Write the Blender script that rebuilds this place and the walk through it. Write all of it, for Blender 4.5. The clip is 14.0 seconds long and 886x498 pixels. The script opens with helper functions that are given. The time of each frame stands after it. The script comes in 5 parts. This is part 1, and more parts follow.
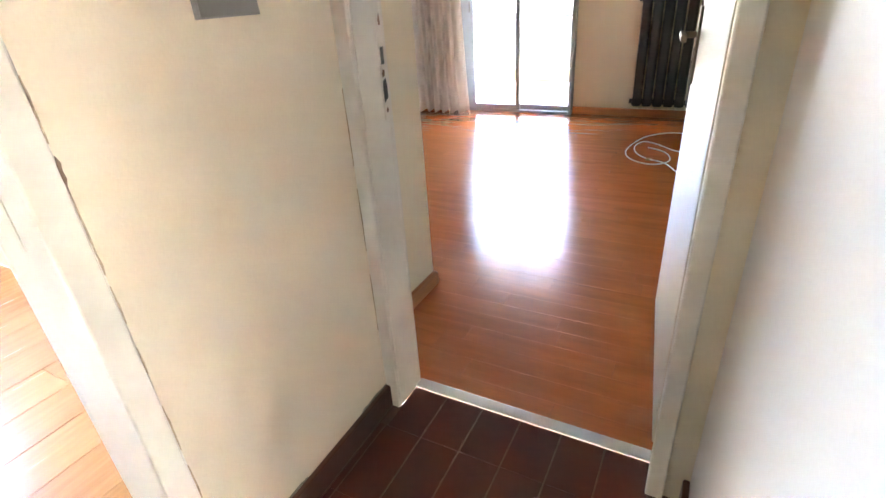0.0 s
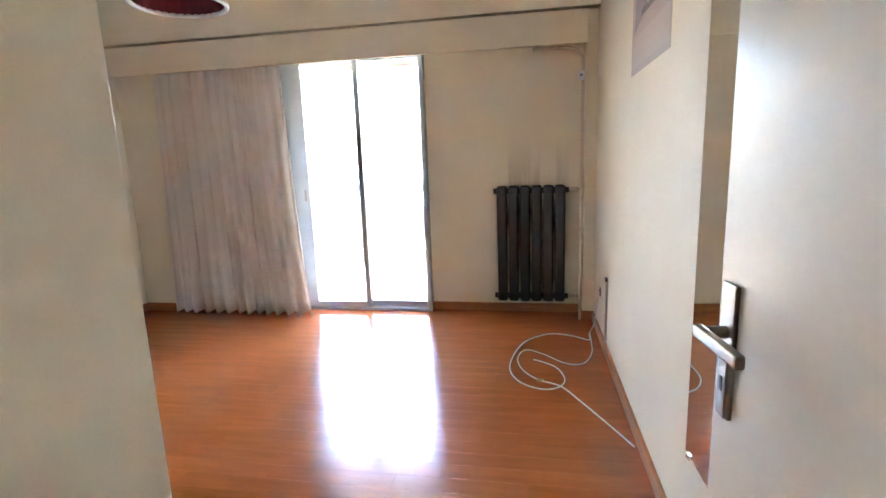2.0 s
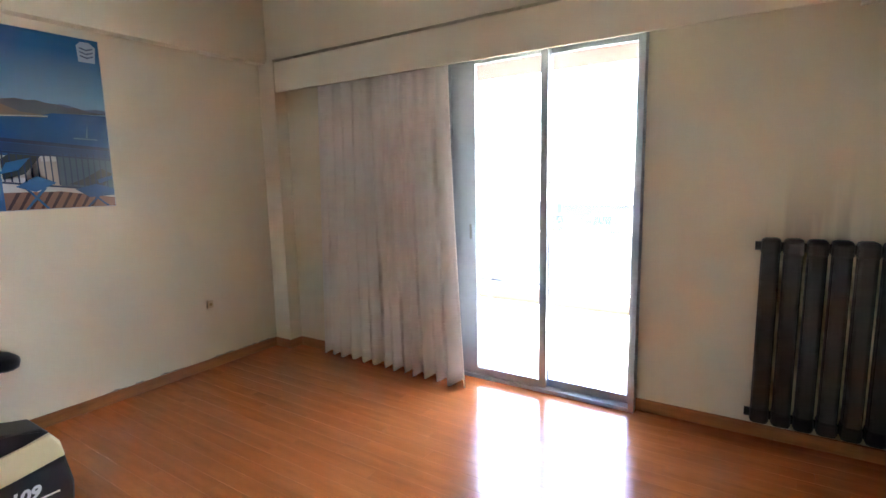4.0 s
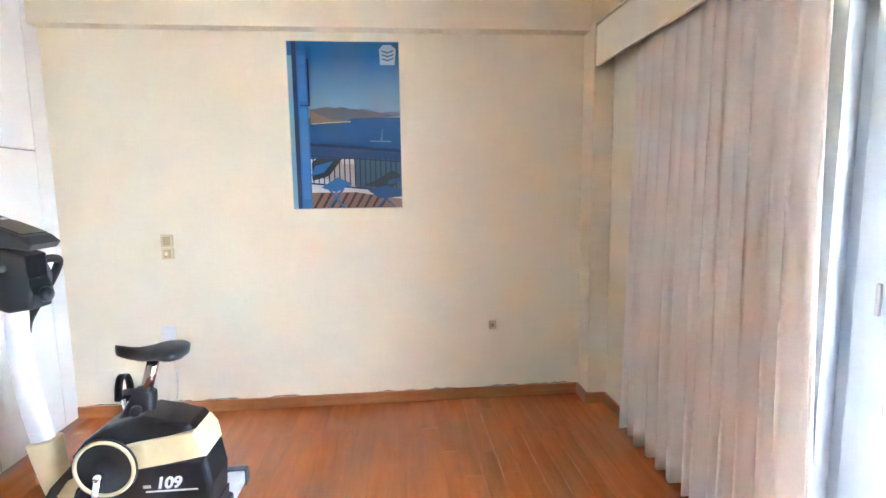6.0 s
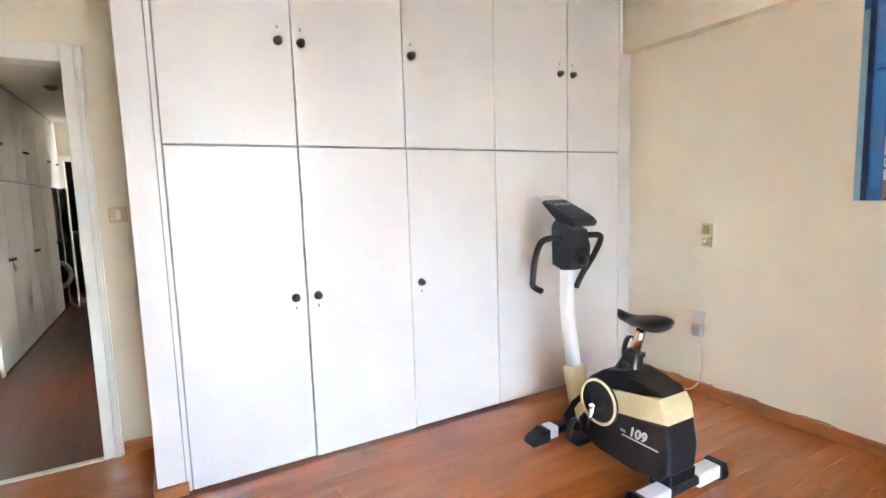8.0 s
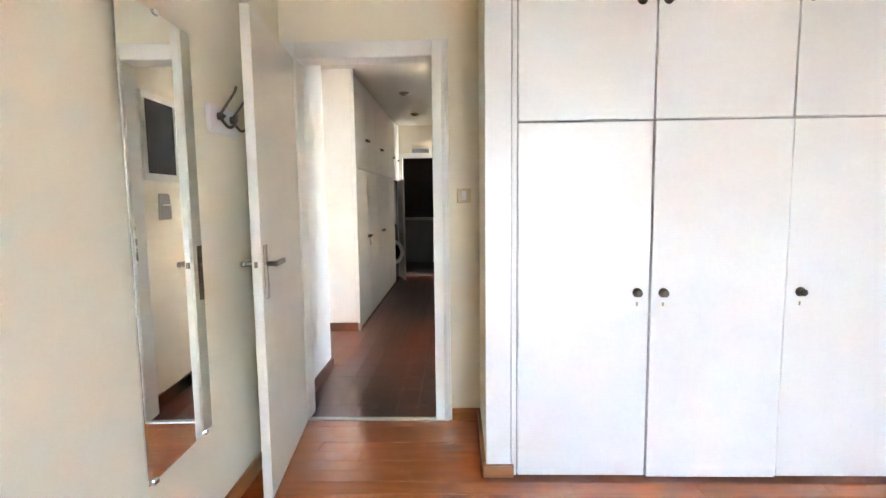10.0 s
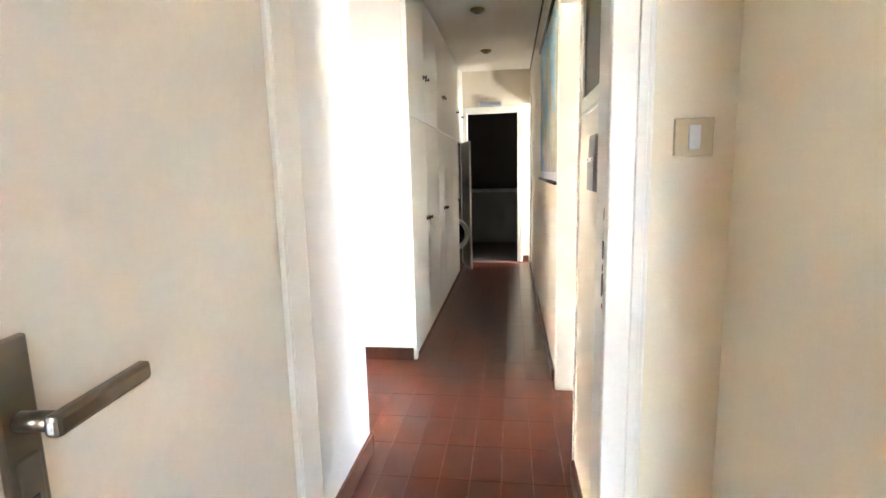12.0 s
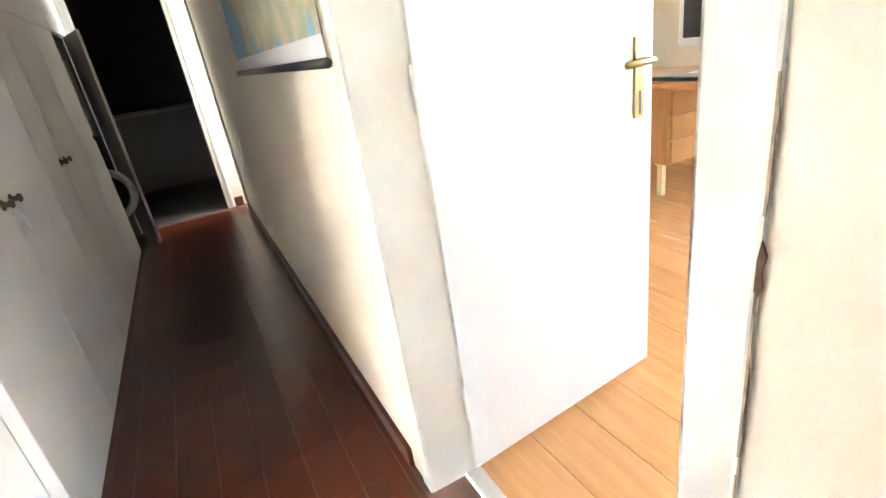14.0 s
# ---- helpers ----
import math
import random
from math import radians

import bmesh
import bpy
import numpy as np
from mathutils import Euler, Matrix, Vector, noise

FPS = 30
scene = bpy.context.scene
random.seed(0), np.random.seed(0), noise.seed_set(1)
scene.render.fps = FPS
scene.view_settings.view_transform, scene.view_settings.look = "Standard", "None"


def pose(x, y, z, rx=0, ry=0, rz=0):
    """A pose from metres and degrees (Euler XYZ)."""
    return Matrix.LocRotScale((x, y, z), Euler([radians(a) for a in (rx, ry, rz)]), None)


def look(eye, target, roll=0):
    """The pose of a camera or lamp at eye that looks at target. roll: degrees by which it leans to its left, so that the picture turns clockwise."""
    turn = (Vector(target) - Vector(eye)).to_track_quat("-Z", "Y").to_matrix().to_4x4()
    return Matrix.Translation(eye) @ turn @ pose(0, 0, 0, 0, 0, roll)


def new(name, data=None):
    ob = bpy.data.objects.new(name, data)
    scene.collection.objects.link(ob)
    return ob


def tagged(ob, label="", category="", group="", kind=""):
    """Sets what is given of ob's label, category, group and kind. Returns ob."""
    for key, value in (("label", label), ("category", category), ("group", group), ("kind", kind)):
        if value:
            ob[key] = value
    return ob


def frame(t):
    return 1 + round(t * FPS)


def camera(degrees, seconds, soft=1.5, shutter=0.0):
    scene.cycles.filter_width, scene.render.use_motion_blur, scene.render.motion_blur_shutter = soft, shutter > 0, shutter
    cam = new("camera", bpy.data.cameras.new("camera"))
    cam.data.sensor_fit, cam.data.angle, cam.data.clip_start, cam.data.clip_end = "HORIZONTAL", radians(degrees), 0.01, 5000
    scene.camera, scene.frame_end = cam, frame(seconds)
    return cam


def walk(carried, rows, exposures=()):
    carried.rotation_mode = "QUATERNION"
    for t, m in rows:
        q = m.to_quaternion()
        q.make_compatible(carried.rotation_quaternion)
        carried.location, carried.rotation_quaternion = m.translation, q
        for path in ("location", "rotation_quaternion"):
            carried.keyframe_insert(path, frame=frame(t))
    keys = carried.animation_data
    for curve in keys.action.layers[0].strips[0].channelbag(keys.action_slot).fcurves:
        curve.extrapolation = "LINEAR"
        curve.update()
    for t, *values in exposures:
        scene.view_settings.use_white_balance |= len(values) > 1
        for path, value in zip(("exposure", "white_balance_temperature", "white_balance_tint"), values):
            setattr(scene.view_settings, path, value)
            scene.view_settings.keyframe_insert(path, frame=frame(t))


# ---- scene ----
cam = camera(83.4, 14.0)
PATH = [
    (0, (0.972, -1.676, 1.187), (0.113, -0.123, 0.265), -3.9),
    (0.5, (0.78, -1.4, 1.208), (0.395, 0.461, 0.584), -4.5),
    (1, (0.68, -1.21, 1.248), (0.433, 0.706, 0.729), -3.6),
    (1.5, (0.646, -0.941, 1.299), (0.36, 0.993, 0.875), -2.5),
    (2, (0.594, -0.662, 1.311), (0.241, 1.274, 0.945), -2.1),
    (2.2, (0.555, -0.543, 1.331), (0.155, 1.387, 0.98), -2.1),
    (4.3, (0.318, 0.716, 1.386), (-0.938, 2.249, 1.123), -1.1),
    (4.5, (0.319, 0.881, 1.374), (-1.062, 2.306, 1.126), -1.1),
    (5, (0.287, 1.272, 1.37), (-1.373, 2.362, 1.135), -1.4),
    (5.5, (0.109, 1.618, 1.363), (-1.751, 2.316, 1.131), -1.3),
    (6, (-0.015, 1.972, 1.367), (-1.992, 2.15, 1.124), -0.8),
    (6.5, (-0.118, 2.175, 1.338), (-2.073, 1.822, 1.108), -0.1),
    (7, (-0.233, 2.323, 1.313), (-1.99, 1.399, 1.072), -0.2),
    (7.5, (-0.221, 2.448, 1.323), (-1.617, 1.036, 1.089), -1.1),
    (8, (-0.138, 2.507, 1.348), (-1.106, 0.77, 1.129), -1.8),
    (8.5, (-0.048, 2.514, 1.353), (-0.655, 0.619, 1.146), -1.5),
    (9, (0.008, 2.519, 1.349), (-0.322, 0.556, 1.151), -1.3),
    (9.2, (0.027, 2.507, 1.333), (-0.222, 0.532, 1.138), -1.1),
    (11.3, (0.306, 1.203, 1.254), (0.641, -0.753, 1.003), -1.0),
    (11.5, (0.351, 1.042, 1.263), (0.68, -0.913, 0.994), -1.2),
    (12, (0.447, 0.538, 1.239), (0.72, -1.419, 0.928), -1.4),
    (12.5, (0.512, 0.089, 1.226), (0.699, -1.865, 0.839), -1.6),
    (13, (0.568, -0.329, 1.227), (0.566, -2.267, 0.731), -3.1),
    (13.5, (0.554, -0.754, 1.19), (0.209, -2.614, 0.541), -5.8),
    (14, (0.506, -1.169, 1.169), (-0.258, -2.849, 0.398), -9.0),
]
EXPOSURES = [
    (0.0, 6.95, 7050, 15), (0.5, 6.95, 6650, 15), (1.0, 6.45, 6400, 14), (1.5, 6.75, 6600, 14), (2.2, 6.85, 6500, 14),
    (4.4, 6.25, 6400, 11), (5.0, 5.9, 8000, 13), (5.5, 6.6, 7100, 12), (6.0, 7.75, 6000, 12), (6.5, 8.0, 6150, 13), (7.0, 7.6, 6350, 13), (7.5, 7.1, 6800, 14), (9.0, 7.1, 6750, 14),
    (11.5, 7.0, 7100, 14), (12.0, 7.55, 6900, 14), (12.5, 7.42, 6400, 14), (13.0, 7.2, 6500, 14), (13.5, 7.05, 7000, 15), (14.0, 7.1, 6500, 14),
]
walk(cam, [(t, look(*p)) for t, *p in PATH], EXPOSURES)
# ---- world, sun and exposure ----
world = bpy.data.worlds.new("world")
scene.world = world
world.use_nodes = True
wn = world.node_tree.nodes
sky = wn.new("ShaderNodeTexSky")
sky.sky_type = "NISHITA"
sky.sun_disc = False
sky.sun_elevation = radians(52)
sky.sun_rotation = radians(80)
sky.altitude = 100
sky.air_density, sky.dust_density = 1.0, 2.5
wn["Background"].inputs["Strength"].default_value = 0.125
world.node_tree.links.new(sky.outputs[0], wn["Background"].inputs["Color"])
sun = new("sun", bpy.data.lights.new("sun", "SUN"))
# Area lamp added at an unseen window to brighten the hall's far end.
daylight = new("far_window_fill", bpy.data.lights.new("far_window_fill", "AREA"))
daylight.data.shape, daylight.data.size, daylight.data.size_y = "RECTANGLE", 0.75, 1.5
daylight.data.energy, daylight.data.color = 0.9, (0.93, 0.97, 1.0)
daylight.matrix_world = pose(-0.89, -6.02, 1.35, 0, -90, 0)
sun.data.energy, sun.data.angle, sun.data.color = 3.6, radians(0.5), (1.0, 0.95, 0.87)
sun.matrix_world = look((20, 3.5, 25), (0, 0.2, 0))


# ---- materials ----
def material(name, base, rough=0.5, metal=0.0, vary=0.06, scale=3.0, grain=40.0, bump=0.05, coat=0.0, piece=0.0, stretch=(1, 1, 1), spec=0.5, rough_vary=0.08):
    """A painted, wooden, metal or plastic surface with two scales of colour change, fine relief and uneven gloss."""
    m = bpy.data.materials.new(name)
    m.use_nodes = True
    n, l = m.node_tree.nodes, m.node_tree.links
    b = n["Principled BSDF"]
    b.inputs["Metallic"].default_value = metal
    b.inputs["Specular IOR Level"].default_value = spec
    b.inputs["Coat Weight"].default_value = coat
    b.inputs["Coat Roughness"].default_value = 0.12
    co = n.new("ShaderNodeTexCoord")
    mp = n.new("ShaderNodeMapping")
    mp.inputs["Scale"].default_value = stretch
    l.new(co.outputs["Object"], mp.inputs["Vector"])
    big, small = n.new("ShaderNodeTexNoise"), n.new("ShaderNodeTexNoise")
    big.inputs["Scale"].default_value, small.inputs["Scale"].default_value = scale, grain
    big.inputs["Detail"].default_value, small.inputs["Detail"].default_value = 4, 3
    for t in (big, small):
        l.new(mp.outputs[0], t.inputs["Vector"])
    add = n.new("ShaderNodeMath")
    add.operation = "MULTIPLY_ADD"
    add.inputs[1].default_value = 0.35
    l.new(small.outputs["Fac"], add.inputs[0])
    l.new(big.outputs["Fac"], add.inputs[2])
    last = add.outputs[0]
    if piece:
        info = n.new("ShaderNodeObjectInfo")
        more = n.new("ShaderNodeMath")
        more.operation = "MULTIPLY_ADD"
        more.inputs[1].default_value = piece
        l.new(info.outputs["Random"], more.inputs[0])
        l.new(last, more.inputs[2])
        off = n.new("ShaderNodeMath")
        off.operation = "SUBTRACT"
        off.inputs[1].default_value = piece / 2
        l.new(more.outputs[0], off.inputs[0])
        last = off.outputs[0]
        shift = n.new("ShaderNodeVectorMath")
        shift.operation = "MULTIPLY_ADD"
        shift.inputs[0].default_value = (7.0, 13.0, 5.0)
        l.new(info.outputs["Random"], shift.inputs[1])
        l.new(co.outputs["Object"], shift.inputs[2])
        l.new(shift.outputs[0], mp.inputs["Vector"])
    ramp = n.new("ShaderNodeValToRGB")
    lo = [max(0, c * (1 - vary * 1.6)) for c in base]
    hi = [min(1, c * (1 + vary)) for c in base]
    ramp.color_ramp.elements[0].position, ramp.color_ramp.elements[1].position = 0.35, 1.0
    ramp.color_ramp.elements[0].color, ramp.color_ramp.elements[1].color = (*lo, 1), (*hi, 1)
    l.new(last, ramp.inputs[0])
    l.new(ramp.outputs[0], b.inputs["Base Color"])
    rr = n.new("ShaderNodeMapRange")
    rr.inputs["To Min"].default_value, rr.inputs["To Max"].default_value = max(0.02, rough - rough_vary), min(1, rough + rough_vary)
    l.new(big.outputs["Fac"], rr.inputs["Value"])
    l.new(rr.outputs[0], b.inputs["Roughness"])
    bp = n.new("ShaderNodeBump")
    bp.inputs["Strength"].default_value, bp.inputs["Distance"].default_value = bump, 0.004
    l.new(small.outputs["Fac"], bp.inputs["Height"])
    if bump:
        l.new(bp.outputs[0], b.inputs["Normal"])
    return m


def glass_material(name, rough=0.0, tint=(0.95, 0.98, 1.0)):
    m = bpy.data.materials.new(name)
    m.use_nodes = True
    b = m.node_tree.nodes["Principled BSDF"]
    b.inputs["Base Color"].default_value = (*tint, 1)
    b.inputs["Transmission Weight"].default_value = 1
    b.inputs["Roughness"].default_value = rough
    b.inputs["IOR"].default_value = 1.45
    return m


CREAM = material("cream wall paint", (0.85, 0.765, 0.59), 0.55, vary=0.045, scale=1.6, grain=160, bump=0.12)
HALL_PAINT = material("hall wall paint", (0.80, 0.70, 0.55), 0.5, vary=0.05, scale=1.8, grain=150, bump=0.12)
CEILING = material("ceiling paint", (0.78, 0.73, 0.635), 0.8, vary=0.05, scale=1.2, grain=90, bump=0.1)
WHITE = material("white gloss paint", (0.81, 0.79, 0.75), 0.33, vary=0.04, scale=2.5, grain=60, bump=0.0, rough_vary=0.03)
DOOR_PAINT = material("ivory gloss paint", (0.80, 0.735, 0.62), 0.36, vary=0.05, scale=2.2, grain=45, bump=0.0, rough_vary=0.02)
BARE = material("bare wood", (0.20, 0.12, 0.07), 0.8, vary=0.3, scale=40)
# Cabinet carcass greys: the shade between doors is put into the colour.
SEAM = material("shaded cabinet seam", (0.38, 0.37, 0.35), 0.7, vary=0.1)
GAP = material("dark backing and gap shade", (0.16, 0.15, 0.14), 0.8, vary=0.15)
FRAME_PAINT = material("cream trim paint", (0.80, 0.76, 0.675), 0.4, vary=0.05, scale=4, grain=50, bump=0.0, rough_vary=0.02)
PLANK = material("reddish oak plank", (0.47, 0.132, 0.033), 0.22, vary=0.17, scale=2.2, grain=16, bump=0.03, piece=0.17, stretch=(1.2, 9, 6), coat=0.5, rough_vary=0.07)
PALE_PLANK = material("pale laminate plank", (0.56, 0.26, 0.09), 0.24, vary=0.14, scale=2.2, grain=14, bump=0.03, piece=0.25, stretch=(16, 1.2, 6))
JOINT = material("dark joint", (0.26, 0.08, 0.025), 0.7, vary=0.3)
TILE = material("red clay tile", (0.092, 0.0172, 0.0068), 0.285, spec=0.38, vary=0.2, scale=9, grain=50, bump=0.0, piece=0.14, rough_vary=0.0)
GROUT = material("worn grout", (0.165, 0.076, 0.05), 0.8, vary=0.35, scale=8)
TILE_BASE = material("red tile skirting", (0.115, 0.034, 0.018), 0.36, vary=0.2, scale=6, rough_vary=0.04)
SKIRT = material("varnished skirting", (0.46, 0.165, 0.05), 0.36, vary=0.25, scale=3, grain=20, bump=0.05, stretch=(1, 1, 8))
STRIP = material("aluminium strip", (0.66, 0.62, 0.56), 0.35, metal=0.7, vary=0.1)
RAIL = material("dark grey railing metal", (0.24, 0.235, 0.22), 0.5, metal=0.1, vary=0.1)
ALU = material("anodised aluminium", (0.38, 0.42, 0.46), 0.32, metal=0.75, vary=0.05, bump=0.02)
GLASS = glass_material("window glass")
FROST = glass_material("frosted glass", 0.35, (0.86, 0.93, 0.96))
def sooty(name, base, x0, x1, z0, z1):
    """Wall paint with grey heat streaks rising over a radiator, between x0 and x1, from z0 fading to z1."""
    m = material(name, base, 0.55, vary=0.045, scale=1.6, grain=160, bump=0.12)
    n, l = m.node_tree.nodes, m.node_tree.links
    b = n["Principled BSDF"]
    paint = b.inputs["Base Color"].links[0].from_socket
    co, sep, mp, streak = n.new("ShaderNodeTexCoord"), n.new("ShaderNodeSeparateXYZ"), n.new("ShaderNodeMapping"), n.new("ShaderNodeTexNoise")
    mp.inputs["Scale"].default_value = (16, 1, 1.4)
    streak.inputs["Scale"].default_value = 1.0
    l.new(co.outputs["Object"], sep.inputs[0])
    l.new(co.outputs["Object"], mp.inputs["Vector"])
    l.new(mp.outputs[0], streak.inputs["Vector"])
    def ramp(source, a, b2):
        r = n.new("ShaderNodeMapRange")
        r.interpolation_type = "SMOOTHSTEP"
        r.inputs["From Min"].default_value, r.inputs["From Max"].default_value = a, b2
        l.new(source, r.inputs["Value"])
        return r.outputs[0]
    def times(p, q):
        t = n.new("ShaderNodeMath")
        t.operation = "MULTIPLY"
        l.new(p, t.inputs[0])
        l.new(q, t.inputs[1])
        return t.outputs[0]
    area = times(times(ramp(sep.outputs["X"], x0, x0 + 0.1), ramp(sep.outputs["X"], x1, x1 - 0.1)), times(ramp(sep.outputs["Z"], z1, z0), ramp(streak.outputs["Fac"], 0.42, 0.66)))
    mix = n.new("ShaderNodeMix")
    mix.data_type = "RGBA"
    l.new(area, mix.inputs["Factor"])
    l.new(paint, mix.inputs["A"])
    mix.inputs["B"].default_value = (0.62, 0.535, 0.395, 1)
    l.new(mix.outputs["Result"], b.inputs["Base Color"])
    return m


SOOTY = sooty("cream paint with radiator soot", (0.85, 0.765, 0.59), 0.28, 0.92, 1.0, 1.5)
def linen(m, share):
    """Lets part of the daylight through a cloth."""
    n, l = m.node_tree.nodes, m.node_tree.links
    thin, mix = n.new("ShaderNodeBsdfTranslucent"), n.new("ShaderNodeMixShader")
    thin.inputs["Color"].default_value = (0.88, 0.84, 0.80, 1)
    mix.inputs[0].default_value = share
    l.new(n["Principled BSDF"].outputs[0], mix.inputs[1])
    l.new(thin.outputs[0], mix.inputs[2])
    l.new(mix.outputs[0], n["Material Output"].inputs["Surface"])
    return m


CURTAIN = linen(material("linen curtain", (0.88, 0.82, 0.75), 0.9, vary=0.08, scale=3, grain=220, bump=0.3, stretch=(1, 1, 0.3), spec=0.1), 0.22)
IRON = material("dark brown enamel", (0.024, 0.018, 0.016), 0.38, vary=0.2, scale=5, bump=0.06)
PIPE = material("painted pipe", (0.68, 0.60, 0.47), 0.45, vary=0.1)
HANDLE = material("aged bronze handle", (0.27, 0.225, 0.175), 0.3, metal=1.0, vary=0.2, bump=0.03)
WALL_WHITE = material("white wall paint", (0.80, 0.775, 0.735), 0.5, vary=0.04, scale=1.8, grain=150, bump=0.1)
CHROME = material("chrome", (0.72, 0.71, 0.70), 0.12, metal=1.0, vary=0.04, bump=0.0)
POST_METAL = material("bronzed chrome", (0.50, 0.38, 0.29), 0.16, metal=1.0, vary=0.05, bump=0.0)
BRASS = material("aged brass", (0.42, 0.31, 0.14), 0.32, metal=1.0, vary=0.15)
BRONZE = material("dark bronze knob", (0.13, 0.10, 0.075), 0.35, metal=0.8, vary=0.2)
BLACK = material("black plastic", (0.014, 0.014, 0.016), 0.42, vary=0.2, grain=300, bump=0.08)
RUBBER = material("black rubber foam", (0.012, 0.012, 0.013), 0.7, vary=0.2, grain=250, bump=0.2)
SADDLE = material("black vinyl", (0.016, 0.016, 0.018), 0.33, vary=0.15, grain=260, bump=0.1)
BUTTER = material("pale yellow plastic", (0.74, 0.60, 0.34), 0.38, vary=0.05)
WHITE_PLASTIC = material("white plastic", (0.78, 0.78, 0.77), 0.35, vary=0.04)
GREY_PLASTIC = material("grey plastic", (0.27, 0.265, 0.26), 0.45, vary=0.08)
PALE_GREY = material("pale grey plastic", (0.48, 0.475, 0.46), 0.4, vary=0.05)
YELLOWED = material("yellowed plastic", (0.52, 0.40, 0.21), 0.45, vary=0.08)
IVORY = material("ivory plastic", (0.68, 0.56, 0.34), 0.4, vary=0.06)
DARK_PANE = material("smoked panel", (0.02, 0.02, 0.024), 0.25, vary=0.2)
CABLE = material("white cable", (0.74, 0.70, 0.64), 0.5, vary=0.06)
MARBLE = material("grey marble", (0.55, 0.54, 0.52), 0.25, vary=0.15, scale=9)
CONCRETE = material("painted concrete", (0.36, 0.345, 0.32), 0.8, vary=0.1, scale=2, bump=0.2)
TERRACE = material("terrace tile", (0.27, 0.255, 0.235), 0.6, vary=0.1, scale=2, piece=0.3)
AWNING = material("terracotta awning cloth", (0.25, 0.15, 0.14), 0.85, vary=0.1)
PANEL = material("blue-grey balcony panel", (0.085, 0.105, 0.115), 0.5, vary=0.08)
KERB = material("weathered terracotta kerb", (0.13, 0.095, 0.06), 0.8, vary=0.15, scale=4)
# Facade colour set far below pale to offset the overbright outdoor light.
FACADE = material("facade dimmed for exposure", (0.058, 0.06, 0.063), 0.85, vary=0.08, scale=0.4)
FAR_GLASS = material("far window glass", (0.018, 0.024, 0.03), 0.5, vary=0.2)
GREEN = material("shrub leaves", (0.04, 0.075, 0.025), 0.7, vary=0.4, scale=2, piece=0.6)
# Dark tone stands in for the missing light past the hall's end.
DARK_WALL = material("wall darkened as unlit", (0.10, 0.09, 0.085), 0.7, vary=0.1)
OAK = material("orange beech veneer", (0.50, 0.24, 0.085), 0.35, vary=0.15, scale=3, grain=20, stretch=(1, 10, 1))
RED_CLOTH = material("wine red pleated cloth", (0.22, 0.05, 0.06), 0.8, vary=0.15, grain=120, spec=0.1)
GROUND = material("street ground", (0.20, 0.20, 0.18), 0.9, vary=0.3, scale=0.05)
MIRROR = bpy.data.materials.new("mirror")
MIRROR.use_nodes = True
MIRROR.node_tree.nodes["Principled BSDF"].inputs["Metallic"].default_value = 1
MIRROR.node_tree.nodes["Principled BSDF"].inputs["Roughness"].default_value = 0.01
MIRROR.node_tree.nodes["Principled BSDF"].inputs["Base Color"].default_value = (0.88, 0.91, 0.90, 1)


# ---- building helpers ----
def part(name, bm, mat, parent=None, label="", smooth=False):
    me = bpy.data.meshes.new(name)
    bmesh.ops.recalc_face_normals(bm, faces=bm.faces)
    bm.to_mesh(me)
    bm.free()
    for m in mat if isinstance(mat, (list, tuple)) else [mat]:
        me.materials.append(m)
    if smooth:
        for p in me.polygons:
            p.use_smooth = True
    ob = new(name, me)
    ob.parent = parent
    if label:
        tagged(ob, label)
    return ob


def thing(name, label, category, at=(0, 0, 0), turn=0.0, group=""):
    ob = new(name)
    ob.empty_display_size = 0.1
    ob.matrix_world = pose(*at, 0, 0, turn)
    return tagged(ob, label, category, group)


def box(bm, x0, x1, y0, y1, z0, z1, bevel=0.0, m=0):
    """Adds a box; bevel rounds its edges."""
    r = bmesh.ops.create_cube(bm, size=1.0, matrix=Matrix.LocRotScale(((x0 + x1) / 2, (y0 + y1) / 2, (z0 + z1) / 2), None, (abs(x1 - x0), abs(y1 - y0), abs(z1 - z0))))
    faces = {f for v in r["verts"] for f in v.link_faces}
    if bevel:
        edges = {e for v in r["verts"] for e in v.link_edges}
        r = bmesh.ops.bevel(bm, geom=list(edges), offset=bevel, segments=2, profile=0.5, affect="EDGES")
        faces = set(r["faces"]) | {f for f in faces if f.is_valid}
    for f in faces:
        f.material_index = m
    return bm


def boxed(*args, **kw):
    return box(bmesh.new(), *args, **kw)


def boxes(*rows, bevel=0.0):
    bm = bmesh.new()
    for r in rows:
        box(bm, *r, bevel=bevel)
    return bm


def tube(bm, points, radius, sides=10, closed_ends=True):
    """Sweeps a circle along points; radius may be one number or one a point."""
    pts = [Vector(p) for p in points]
    rings, prev = [], None
    for i, p in enumerate(pts):
        d = (pts[min(i + 1, len(pts) - 1)] - pts[max(i - 1, 0)]).normalized()
        if prev is None:
            a = d.orthogonal().normalized()
        else:
            a = (prev - d * prev.dot(d)).normalized()
        prev, b = a, d.cross(a)
        r = radius[i] if isinstance(radius, (list, tuple)) else radius
        rings.append([bm.verts.new(p + r * (math.cos(t) * a + math.sin(t) * b)) for t in (2 * math.pi * k / sides for k in range(sides))])
    for u, v in zip(rings, rings[1:]):
        for k in range(sides):
            bm.faces.new((u[k], u[(k + 1) % sides], v[(k + 1) % sides], v[k]))
    if closed_ends:
        bm.faces.new(rings[0])
        bm.faces.new(rings[-1])
    return bm


